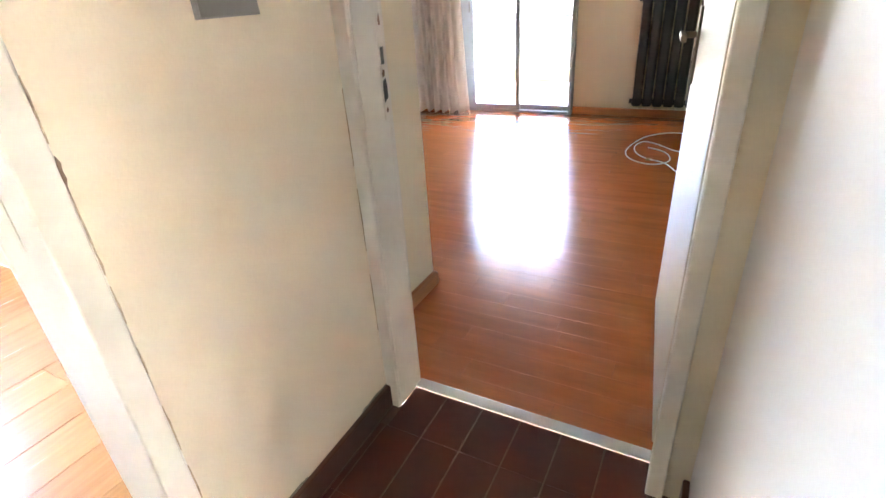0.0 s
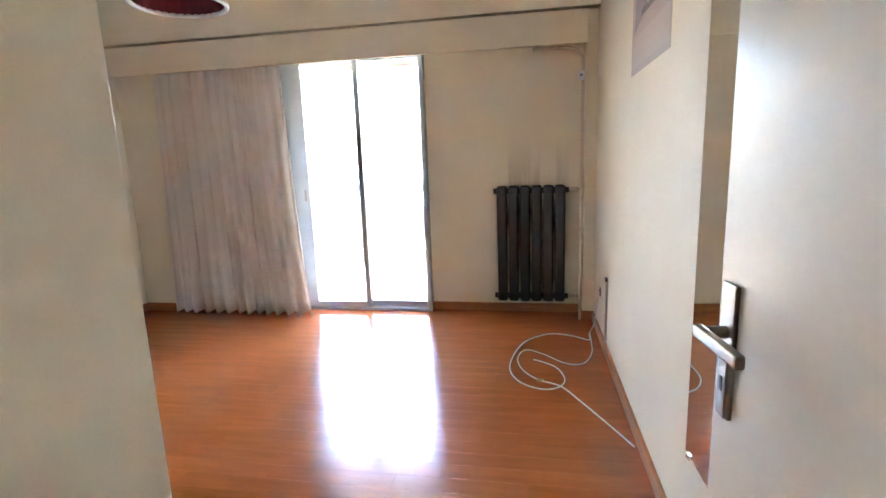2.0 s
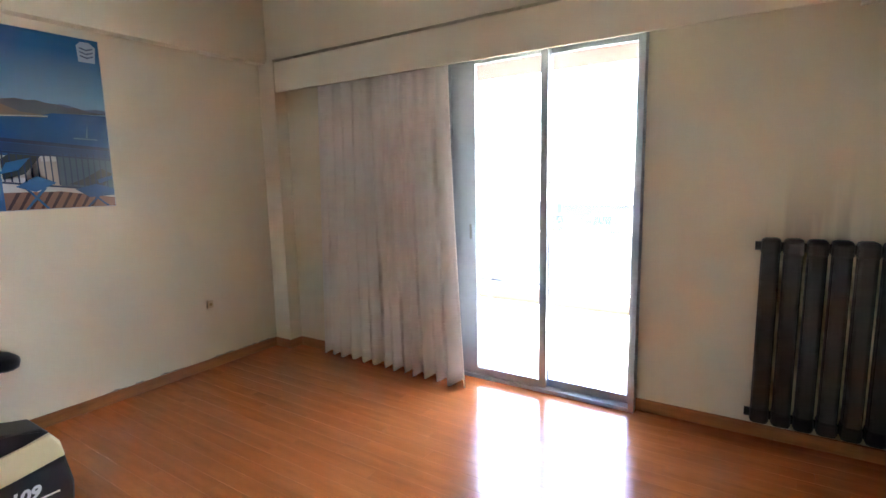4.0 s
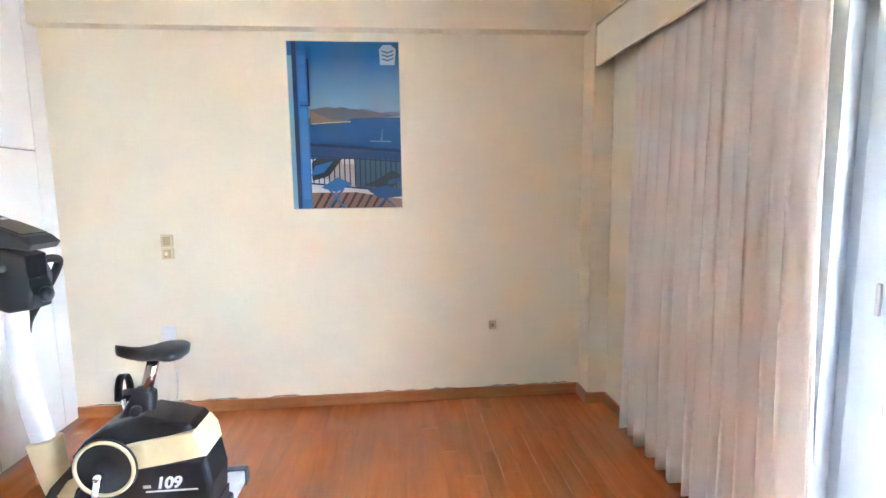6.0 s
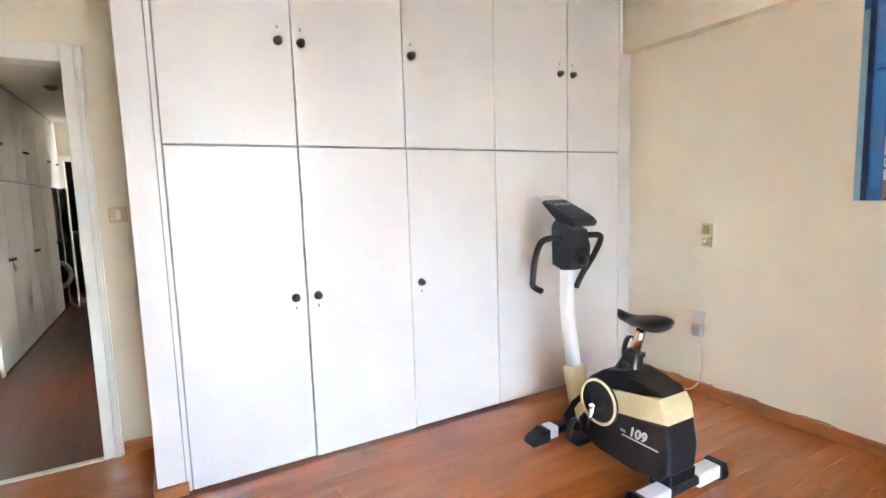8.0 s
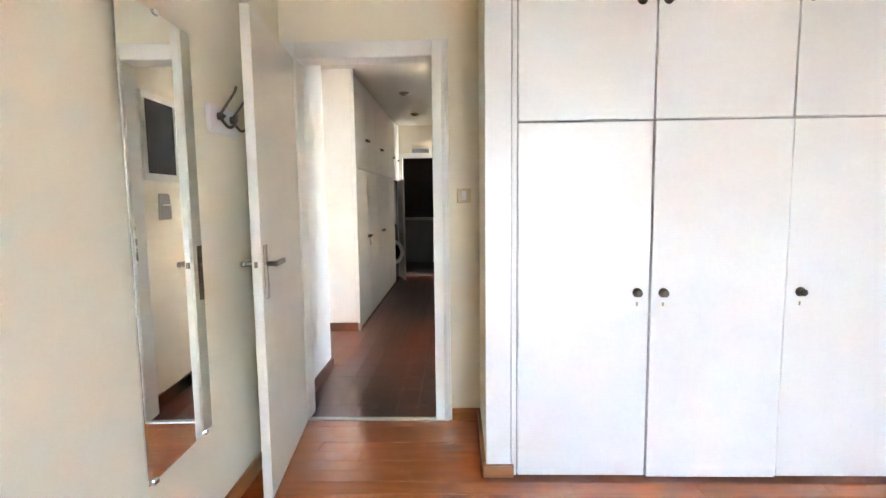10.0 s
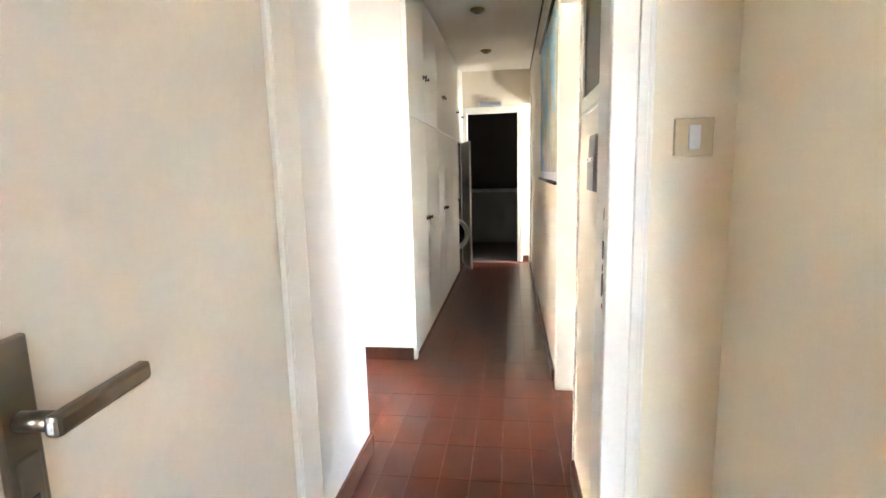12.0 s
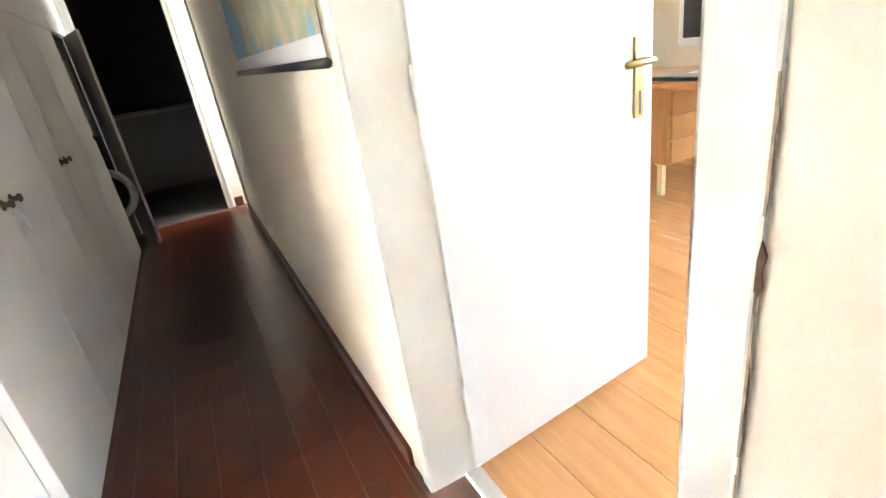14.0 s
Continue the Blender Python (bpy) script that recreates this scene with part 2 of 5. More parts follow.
def curve_points(points, steps=8):
    """A smooth line through the points (Catmull-Rom)."""
    p = [Vector(q) for q in points]
    p = [2 * p[0] - p[1], *p, 2 * p[-1] - p[-2]]
    out = []
    for i in range(1, len(p) - 2):
        for k in range(steps):
            t = k / steps
            out.append(0.5 * (2 * p[i] + (p[i + 1] - p[i - 1]) * t + (2 * p[i - 1] - 5 * p[i] + 4 * p[i + 1] - p[i + 2]) * t * t + (3 * p[i] - p[i - 1] - 3 * p[i + 1] + p[i + 2]) * t**3))
    out.append(p[-2])
    return out


def lathe(bm, profile, at=(0, 0, 0), axis="z", sides=20):
    """Turns (radius, height) pairs round an axis through at."""
    rings = []
    for r, h in profile:
        ring = []
        for k in range(sides):
            a = 2 * math.pi * k / sides
            u, v = r * math.cos(a), r * math.sin(a)
            q = {"z": (u, v, h), "y": (u, h, v), "x": (h, u, v)}[axis]
            ring.append(bm.verts.new(Vector(at) + Vector(q)))
        rings.append(ring)
    for a, b in zip(rings, rings[1:]):
        for k in range(sides):
            bm.faces.new((a[k], a[(k + 1) % sides], b[(k + 1) % sides], b[k]))
    bm.faces.new(rings[0])
    bm.faces.new(rings[-1])
    return bm


def prism(bm, outline, lo, hi, axis="x", bevel=0.0):
    """Extrudes a closed outline of (a, b) pairs between lo and hi along an axis."""
    def at(a, b, h):
        return {"x": (h, a, b), "y": (a, h, b), "z": (a, b, h)}[axis]
    u = [bm.verts.new(at(a, b, lo)) for a, b in outline]
    v = [bm.verts.new(at(a, b, hi)) for a, b in outline]
    faces = [bm.faces.new(u), bm.faces.new(v)]
    for k in range(len(u)):
        faces.append(bm.faces.new((u[k], u[(k + 1) % len(u)], v[(k + 1) % len(u)], v[k])))
    if bevel:
        rim = [e for e in {e for f in faces[:2] for e in f.edges}]
        bmesh.ops.bevel(bm, geom=rim, offset=bevel, segments=3, profile=0.5, affect="EDGES")
    return bm


def structure(name, bm, mat, label="", parent=None):
    return tagged(part(name, bm, mat, parent), label, kind="structure")


# ---- plan in metres ----
WX, EX = -3.11, 1.07          # bedroom west and east walls
SY, NY = -0.59, 3.44          # bedroom door wall and window wall
HS = -0.70                    # hall face of the door wall
TOP, HTOP = 2.76, 2.50        # ceilings of bedroom and hall
HW, HE, HI = 0.20, 1.08, 0.06  # hall west and east walls, study face of the west wall
DW, DE, DZ = 0.242, 0.985, 2.045  # bedroom door opening
FAR = -6.18                   # end of the hall
PN, PS = -1.395, -2.17         # west door opening of the hall
WC = -0.014                   # east side of the wardrobe
RN, RS, RX = -1.47, -2.56, 1.60  # recess on the hall's east side

# ---- walls, floors, ceilings ----
structure("wall_west", boxes((WX - 0.15, WX, SY, NY + 0.2, 0, TOP)), CREAM, "cream painted plaster bedroom wall")
structure("wall_east", boxes((EX, EX + 0.15, SY, NY + 0.2, 0, TOP)), CREAM, "cream painted plaster bedroom wall with stains")
structure("wall_north", boxes((WX, -1.56, 3.26, NY + 0.2, 0, 2.30), (-0.255, EX, NY, NY + 0.2, 0, 2.30), (-1.56, -0.255, NY - 0.03, NY + 0.2, 2.175, 2.30)), SOOTY, "cream painted window wall with soot over the radiator")
structure("wall_south", boxes((WX - 0.15, DW - 0.02, HS, SY, 0, TOP), (DE + 0.02, EX + 0.15, HS, SY, 0, TOP), (DW - 0.02, DE + 0.02, HS, SY, DZ + 0.02, TOP)), CREAM, "cream painted wall round the bedroom door")
structure("wall_beam_north", boxes((WX, EX, 3.155, NY + 0.2, 2.305, TOP)), CREAM, "cream painted beam over the curtain pelmet")
structure("wall_beam_west", boxes((WX, -3.02, 0.0, 3.155, 2.285, TOP)), CREAM, "cream painted beam along the wall")
structure("wall_column_northwest", boxes((WX, -2.935, 3.14, 3.26, 0, 2.305)), CREAM, "cream painted corner column")
structure("wall_column_northeast", boxes((0.985, EX, 3.25, NY, 0, 2.305)), CREAM, "cream painted pipe casing in the corner")
structure("ceiling", boxes((WX - 0.15, EX + 0.15, HS, NY + 0.2, TOP, TOP + 0.15)), CEILING, "off-white painted bedroom ceiling")

structure("wall_hall_west", boxes((HI, HW, PN + 0.02, HS, 0, HTOP), (HI, HW, -5.91, PS - 0.02, 0, HTOP), (HI, HW, FAR, -5.91, 2.05, HTOP), (HI, HW, PS - 0.02, PN + 0.02, 2.07, HTOP)), HALL_PAINT, "cream painted hall wall")
structure("wall_hall_east", boxes((HE, HE + 0.12, RN, HS, 0, HTOP), (HE + 0.12, RX + 0.12, RN, RN + 0.12, 0, HTOP)), WALL_WHITE, "white painted hall wall stub with worn corner")
structure("wall_recess", boxes((RX, RX + 0.12, -1.62, RN, 0, HTOP), (RX, RX + 0.12, RS, -2.44, 0, HTOP), (RX, RX + 0.12, -2.44, -1.62, 2.05, HTOP)), WALL_WHITE, "white painted recess wall with a doorway")
structure("wall_cabinet_end", boxes((1.105, RX + 0.12, RS - 0.1, RS, 0, HTOP)), WALL_WHITE, "white painted end wall of the hall cabinets")
structure("wall_hall_south", boxes((HI, 0.347, FAR - 0.12, FAR, 0, HTOP), (1.043, RX + 0.12, FAR - 0.12, FAR, 0, HTOP), (0.347, 1.043, FAR - 0.12, FAR, 1.99, HTOP)), HALL_PAINT, "cream painted end wall of the hall")
structure("wall_behind_cabinets", boxes((RX + 0.0, RX + 0.12, FAR, RS - 0.1, 0, HTOP)), HALL_PAINT, "plain wall behind the hall cabinets")
structure("ceiling_hall", boxes((HI, RX + 0.12, FAR - 0.12, HS, HTOP, HTOP + 0.12)), CEILING, "white painted hall ceiling")

# room past the hall's end, its darkness painted into every surface
structure("wall_dark_room", boxes((-0.499, -0.45, FAR - 2.4, FAR - 0.13, 0, HTOP), (1.9, 2.0, FAR - 2.4, FAR - 0.12, 0, HTOP), (-0.6, 2.0, FAR - 2.5, FAR - 2.4, 0, HTOP), (1.72, 1.9, FAR - 0.13, FAR - 0.02, 0, HTOP)), DARK_WALL, "walls past the hall door, painted dark as if unlit")
structure("ceiling_dark_room", boxes((-0.6, 2.0, FAR - 2.5, FAR - 0.12, HTOP, HTOP + 0.1)), DARK_WALL, "ceiling past the hall door, painted dark as if unlit")
structure("floor_dark_room", boxes((-0.6, 2.0, FAR - 2.5, FAR - 0.12, -0.1, 0.0), (0.347, 1.043, FAR - 0.12, FAR, -0.1, 0.0)), DARK_WALL, "floor past the hall door, painted dark as if unlit")

# small lit room off the hall's far end
structure("wall_far_room", boxes((-1.0, -0.9, -7.0, -6.85, 0, HTOP), (-1.0, -0.9, -5.2, -4.72, 0, HTOP), (-1.0, -0.9, -6.85, -5.2, 0, 0.95), (-1.0, -0.9, -6.85, -5.2, 1.75, HTOP), (-1.0, -0.6, -7.1, -7.0, 0, HTOP), (-0.61, -0.5, -7.0, FAR - 0.125, 0, HTOP), (-0.5, HI, FAR - 0.13, FAR - 0.02, 0, HTOP)), WHITE, "white walls of a small room off the hall")
structure("ceiling_far_room", boxes((-1.0, HI, -7.1, -4.72, HTOP, HTOP + 0.1)), CEILING, "white ceiling of the small room")
structure("floor_far_room", boxes((-1.0, HI + 0.03, -7.1, -4.72, -0.1, -0.002)), MARBLE, "grey floor of the small room")

# study on the hall's west side, with a wide window
structure("wall_study", boxes((-3.42, -3.30, -4.6, -2.9, 0, HTOP), (-3.42, -3.30, -0.85, HS, 0, HTOP), (-3.42, -3.30, -2.9, -0.85, 2.2, HTOP), (-3.42, -3.30, -2.9, -0.85, 0, 0.75), (-3.42, HI, -4.72, -4.6, 0, HTOP)), HALL_PAINT, "white painted walls of the study")
structure("ceiling_study", boxes((-3.42, HI, -4.72, HS, HTOP, HTOP + 0.12)), CEILING, "white painted study ceiling")
# bright room on the hall's east side, with a wide window
structure("wall_side_room", boxes((RX + 0.12, 4.2, -3.5, -3.4, 0, HTOP), (RX + 0.12, 4.2, -0.9, -0.8, 0, HTOP), (4.2, 4.3, -3.5, -2.7, 0, HTOP), (4.2, 4.3, -1.6, -0.8, 0, HTOP), (4.2, 4.3, -2.7, -1.6, 0, 1.15), (4.2, 4.3, -2.7, -1.6, 1.85, HTOP), (RX + 0.12, RX + 0.2, -1.42, -0.9, 0, HTOP), (RX + 0.12, RX + 0.2, -3.4, RS, 0, HTOP)), WHITE, "white walls of the room past the recess")
structure("ceiling_side_room", boxes((RX + 0.12, 4.3, -3.5, -0.8, HTOP, HTOP + 0.1)), CEILING, "white ceiling of the room past the recess")
structure("floor_side_room", boxes((RX + 0.08, 4.3, -3.5, -0.8, -0.1, -0.002)), MARBLE, "pale grey marble floor past the recess")


def skirting(name, rows, mat, label):
    return structure(name, boxes(*rows, bevel=0.004), mat, label)


B = 0.016
skirting("baseboard_west", [(WX, WX + B, 0.0, 3.14, 0, 0.072), (WX, -2.935, 3.14 - B, 3.14, 0, 0.072), (-2.935, -2.935 + B, 3.14 - B, 3.26, 0, 0.072), (-2.935 + B, -1.56, 3.26 - B, 3.26, 0, 0.072)], SKIRT, "varnished brown wooden skirting board with chipped top")
skirting("baseboard_north", [(-0.255, 0.985, NY - B, NY, 0, 0.072), (0.985 - B, 0.985, 3.25, NY - B, 0, 0.072), (0.985 - B, EX, 3.25 - B, 3.25, 0, 0.072)], SKIRT, "varnished brown wooden skirting under the radiator")
skirting("baseboard_east", [(EX - B, EX, SY, 3.25 - B, 0, 0.075)], SKIRT, "varnished brown wooden skirting board")
skirting("baseboard_south", [(WC, 0.148, SY, SY + B, 0, 0.072), (WC, WC + B, SY + B, 0.004, 0, 0.072), (-0.14, WC + B, 0.004, 0.004 + B, 0, 0.06)], SKIRT, "varnished brown wooden skirting by the wardrobe")
skirting("baseboard_hall", [(HW, HW + B, PN + 0.05, HS, 0, 0.085), (HE - B, HE, RN, HS, 0, 0.085), (HE - B, RX, RN - B, RN, 0, 0.085), (1.09, RX, RS, RS + B, 0, 0.085), (HW, HW + B, -5.89, PS - 0.12, 0, 0.07), (HW + B, 0.295, FAR, FAR + B, 0, 0.085)], TILE_BASE, "dark red tile skirting in the hall")


def casing(name, axis, face, out, lo, hi, top, w, proud, label, mat=FRAME_PAINT, depth=(0, 0), moulded=True):
    """A door frame: flat trim round an opening on one wall face, and its lining through the wall."""
    ob = tagged(new(name), label, kind="structure")
    def place(u0, u1, d0, d1, z0, z1):
        d0, d1 = sorted((d0, d1))
        return (u0, u1, d0, d1, z0, z1) if axis == "x" else (d0, d1, u0, u1, z0, z1)
    f = face + out * proud
    for u0, u1, z0, z1 in ((lo - w, lo, 0, top + w), (hi, hi + w, 0, top + w), (lo, hi, top, top + w)):
        part("trim", boxed(*place(u0, u1, face, f, z0, z1), bevel=0.004), mat, ob)
        s = 0.022 if moulded and u1 - u0 < 0.2 else 0
        if s:
            a, b = (u0 + 0.012, u0 + 0.012 + s) if u0 < lo else (u1 - 0.012 - s, u1 - 0.012)
            part("moulding", boxed(*place(a, b, f, f + out * 0.007, z0, z1 - 0.012), bevel=0.003), mat, ob)
    if depth != (0, 0):
        for u0, u1, z0, z1 in ((lo - 0.02, lo, 0, top + 0.02), (hi, hi + 0.02, 0, top + 0.02), (lo, hi, top, top + 0.02)):
            part("lining", boxed(*place(u0, u1, depth[0], depth[1], z0, z1)), mat, ob)
    return ob


casing("door_1_frame_bedroom", "x", SY, 1, DW, DE, DZ, 0.088, 0.016, "cream painted door frame, bedroom side", depth=(HS + 0.001, SY - 0.001))
casing("door_1_frame_hall", "x", HS, -1, DW, DE, DZ, 0.042, 0.016, "cream painted door frame, hall side", moulded=False)
casing("door_2_frame_hall", "y", HW, 1, PS, PN, 2.05, 0.052, 0.004, "cream painted study door frame, hall side", depth=(HI + 0.001, HW - 0.001), moulded=False)
casing("door_2_frame_study", "y", HI, -1, PS, PN, 2.05, 0.085, 0.016, "cream painted study door frame, study side")
casing("door_3_frame", "y", RX, -1, -2.42, -1.64, 2.03, 0.085, 0.018, "white painted door frame in the recess", mat=WHITE, depth=(RX + 0.001, RX + 0.119))
casing("door_4_frame", "x", FAR, 1, 0.367, 1.023, 1.97, 0.07, 0.018, "cream painted door frame at the hall's end", depth=(FAR - 0.119, FAR - 0.001))
structure("trim_hall_end", boxes((HW, HW + 0.016, -5.91, -5.83, 0, 2.13), (HW, HW + 0.016, FAR + 0.0, -5.91, 2.05, 2.13), bevel=0.004), FRAME_PAINT, "cream painted trim of a closed side door")
# Dark strip laid where a shadow line runs under the ceiling.
structure("shade_line_hall_ceiling", boxes((HW, HW + 0.012, FAR, HS, HTOP - 0.02, HTOP - 0.004)), GAP, "dark strip painted for the shadow line along the hall ceiling")
# thresholds
structure("trim_threshold_bedroom", boxed(DW, DE, SY - 0.02, SY + 0.02, -0.002, 0.008, bevel=0.003), STRIP, "worn metal threshold strip between tile and wood")
structure("trim_threshold_study", boxed(HI - 0.02, HI + 0.03, PS, PN, -0.002, 0.008, bevel=0.003), STRIP, "pale metal threshold strip at the study door")
structure("trim_threshold_recess", boxed(RX - 0.02, RX + 0.12, -2.42, -1.64, -0.002, 0.012, bevel=0.003), MARBLE, "grey marble threshold in the recess doorway")

# ---- built-in wardrobe ----
def knob(parent, x, z, mat=BRONZE, y=0.0, r=0.017):
    bm = bmesh.new()
    lathe(bm, [(r * 1.25, 0.0), (r * 1.25, 0.004), (r * 0.6, 0.008), (r * 0.6, 0.016), (r, 0.021), (r * 0.9, 0.029), (r * 0.4, 0.031)], (x, y, z), "y", 16)
    return part("knob", bm, mat, parent, smooth=True)


wardrobe = thing("wardrobe", "white painted built-in wardrobe with bronze knobs, up to the ceiling", "wardrobe")
part("body", boxes((WX, WC - 0.004, SY, -0.022, 0.0, TOP)), SEAM, wardrobe)
part("side_panel", boxes((WC - 0.004, WC, SY, 0.0, 0.0, TOP)), CREAM, wardrobe, "cream painted side of the wardrobe")
part("frame", boxes((-0.128, WC - 0.0005, -0.021, 0.004, 0.004, TOP), bevel=0.003), WHITE, wardrobe)
part("stile", boxes((-0.152, -0.132, -0.021, 0.001, 0.004, TOP), bevel=0.002), WHITE, wardrobe)
part("filler", boxes((WX + 0.001, -2.989, -0.021, -0.002, 0.004, TOP), bevel=0.002), WHITE, wardrobe)
cols = [-0.155, -0.738, -1.322, -1.918, -2.503, -2.985]
low_knobs = [-0.683, -0.794, -1.388, None, None]
top_knobs = [-0.674, -0.782, -1.370, -2.437, -2.547]
for i in range(5):
    r, q = cols[i] - 0.0035, cols[i + 1] + 0.0035
    p = 0.007 if i == 1 else 0.0
    d = part("lower_door", boxes((q, r, -0.02, p, 0.005 if i != 1 else 0.003, 1.597), bevel=0.0025), WHITE, wardrobe)
    if low_knobs[i]:
        knob(d, low_knobs[i], 0.855, y=p)
        part("keyhole", boxes((low_knobs[i] - 0.004, low_knobs[i] + 0.004, p, p + 0.002, 0.795, 0.812), bevel=0.0008), BRASS, d)
    d = part("upper_door", boxes((q, r, -0.02, 0.0, 1.607, TOP - 0.01), bevel=0.0025), WHITE, wardrobe)
    knob(d, top_knobs[i], 2.095)
    part("keyhole", boxes((top_knobs[i] - 0.004, top_knobs[i] + 0.004, 0.0, 0.002, 2.15, 2.165), bevel=0.0008), BRASS, d)

# ---- sliding balcony window ----
window = tagged(new("window_1"), "grey aluminium sliding balcony door, partly behind the curtain", kind="structure")
part("outer_frame", boxes((-1.56, -1.50, 3.37, 3.50, 0, 2.175), (-0.285, -0.255, 3.37, 3.50, 0, 2.175), (-1.50, -0.285, 3.37, 3.50, 2.13, 2.175), (-1.50, -0.285, 3.37, 3.50, 0.0, 0.025), bevel=0.003), ALU, window)
part("inner_jamb", boxes((-1.50, -1.415, 3.43, 3.49, 0.025, 2.13), bevel=0.003), ALU, window)


def sash(x0, x1, y, w0, w1, latch):
    s = part("sash", boxes((x0, x0 + w0, y, y + 0.032, 0.025, 2.13), (x1 - w1, x1, y, y + 0.032, 0.025, 2.13), (x0 + w0, x1 - w1, y, y + 0.032, 0.025, 0.075), (x0 + w0, x1 - w1, y, y + 0.032, 2.095, 2.13), bevel=0.003), ALU, window)
    g = part("pane", boxes((x0 + w0 - 0.005, x1 - w1 + 0.005, y + 0.014, y + 0.018, 0.07, 2.10)), GLASS, s)
    g.visible_shadow = False
    part("latch", boxes((latch, latch + 0.016, y - 0.009, y, 0.97, 1.07), bevel=0.004), GREY_PLASTIC, s)
    return s


sash(-1.42, -0.80, 3.39, 0.125, 0.048, -1.345)
sash(-0.842, -0.288, 3.432, 0.045, 0.02, -0.825)
structure("window_1_sill", boxed(-1.56, -0.255, 3.50, 3.66, -0.1, 0.012, bevel=0.004), MARBLE, "grey marble sill of the balcony door")

pelmet = thing("curtain_pelmet", "cream painted wooden curtain pelmet across the window wall", "pelmet")
part("front_board", boxed(-2.93, 0.985, 3.145, 3.163, 2.06, 2.285, bevel=0.003), CREAM, pelmet)
part("top_board", boxed(-2.93, 0.985, 3.163, 3.25, 2.27, 2.285), CREAM, pelmet)
part("rail", boxed(-2.9, 0.95, 3.215, 3.235, 2.245, 2.27), ALU, pelmet)


def curtain_sheet():
    bm = bmesh.new()
    nx, nz = 150, 26
    grid = []
    rnd = random.Random(5)
    ph = [rnd.uniform(0, 6.28) for _ in range(6)]
    for j in range(nz + 1):
        v = j / nz
        z = 2.24 - v * 2.222
        row = []
        for i in range(nx + 1):
            u = i / nx
            left, right = -2.505 - 0.07 * v, -1.385 + 0.11 * v**1.5
            w = u + 0.012 * math.sin(9 * u + ph[0])
            x = left + (right - left) * w
            amp = (0.012 + 0.030 * v) * (0.5 + 0.9 * u)
            fold = math.sin(2 * math.pi * 13 * u + ph[1] + 0.5 * math.sin(3 * v)) + 0.45 * math.sin(2 * math.pi * 5.3 * u + ph[2] + 0.9 * v) + 0.25 * math.sin(2 * math.pi * 27 * u + ph[3])
            y = 3.205 + 0.01 * u + amp * fold * 0.62 - 0.02 * v * u
            if v > 0.93:
                z2 = 0.018 + (z - 0.018) + 0.012 * math.sin(2 * math.pi * 13 * u + ph[4]) * (v - 0.93) / 0.07
            else:
                z2 = z
            row.append(bm.verts.new((x, min(y, 3.25) if x < -1.57 else y, max(z2, 0.006))))
        grid.append(row)
    for j in range(nz):
        for i in range(nx):
            bm.faces.new((grid[j][i], grid[j][i + 1], grid[j + 1][i + 1], grid[j + 1][i]))
    return bm


curtain = tagged(part("curtain", curtain_sheet(), CURTAIN, smooth=True), "beige linen curtain drawn aside in deep folds", "curtain")
thick = curtain.modifiers.new("thickness", "SOLIDIFY")
thick.thickness = 0.0015

# ---- radiator and pipes ----
radiator = thing("radiator", "dark brown cast-iron column radiator under the pelmet", "radiator", (0.31, 3.325, 0))
for k in range(6):
    x0 = 0.0915 * k
    bm = bmesh.new()
    box(bm, x0 + 0.004, x0 + 0.0875, 0.0, 0.10, 0.115, 0.20, bevel=0.02)
    box(bm, x0 + 0.004, x0 + 0.0875, 0.0, 0.10, 0.975, 1.06, bevel=0.02)
    for y0 in (0.004, 0.06):
        box(bm, x0 + 0.009, x0 + 0.083, y0, y0 + 0.036, 0.17, 1.0, bevel=0.016)
    box(bm, x0 + 0.006, x0 + 0.086, 0.035, 0.055, 0.19, 0.985, bevel=0.006)
    part("section", bm, IRON, radiator, smooth=False)
for z in (0.155, 1.02):
    part("header_pipe", tube(bmesh.new(), [(-0.02, 0.05, z), (0.57, 0.05, z)], 0.022, 12), IRON, radiator, smooth=True)
part("valve", lathe(bmesh.new(), [(0.012, 0.55), (0.016, 0.56), (0.016, 0.59), (0.02, 0.595), (0.02, 0.63), (0.012, 0.64)], (0, 0.05, 1.02), "x", 12), PIPE, radiator, "painted valve", smooth=True)
part("valve", lathe(bmesh.new(), [(0.012, 0.55), (0.016, 0.56), (0.016, 0.60), (0.012, 0.61)], (0, 0.05, 0.155), "x", 12), PIPE, radiator, "painted valve", smooth=True)
for x in (0.10, 0.42):
    for z in (0.17, 0.95):
        part("bracket", boxed(x, x + 0.02, 0.09, 0.115, z, z + 0.04), IRON, radiator)

riser = thing("heating_pipe", "cream painted heating riser pipe with branches to the radiator", "pipe")
bm = bmesh.new()
tube(bm, curve_points([(0.962, 3.235, 0.0), (0.962, 3.235, 1.2), (0.962, 3.235, 1.9), (0.945, 3.235, 2.0), (0.90, 3.235, 2.04), (0.80, 3.235, 2.055), (0.6, 3.235, 2.055)], 6), 0.011, 10)
part("riser", bm, PIPE, riser, smooth=True)
for z in (1.02, 0.155):
    part("branch", tube(bmesh.new(), [(0.90, 3.375, z), (0.955, 3.375, z), (0.962, 3.30, z), (0.962, 3.235, z)], 0.009, 10), PIPE, riser, smooth=True)

sensor = thing("wall_sensor", "small white plastic sensor box by the pipe", "sensor")
part("case", boxed(0.925, 0.972, 3.213, 3.25, 1.82, 1.885, bevel=0.006), WHITE_PLASTIC, sensor)
part("lens", boxed(0.938, 0.958, 3.209, 3.213, 1.845, 1.862, bevel=0.001), GREY_PLASTIC, sensor)

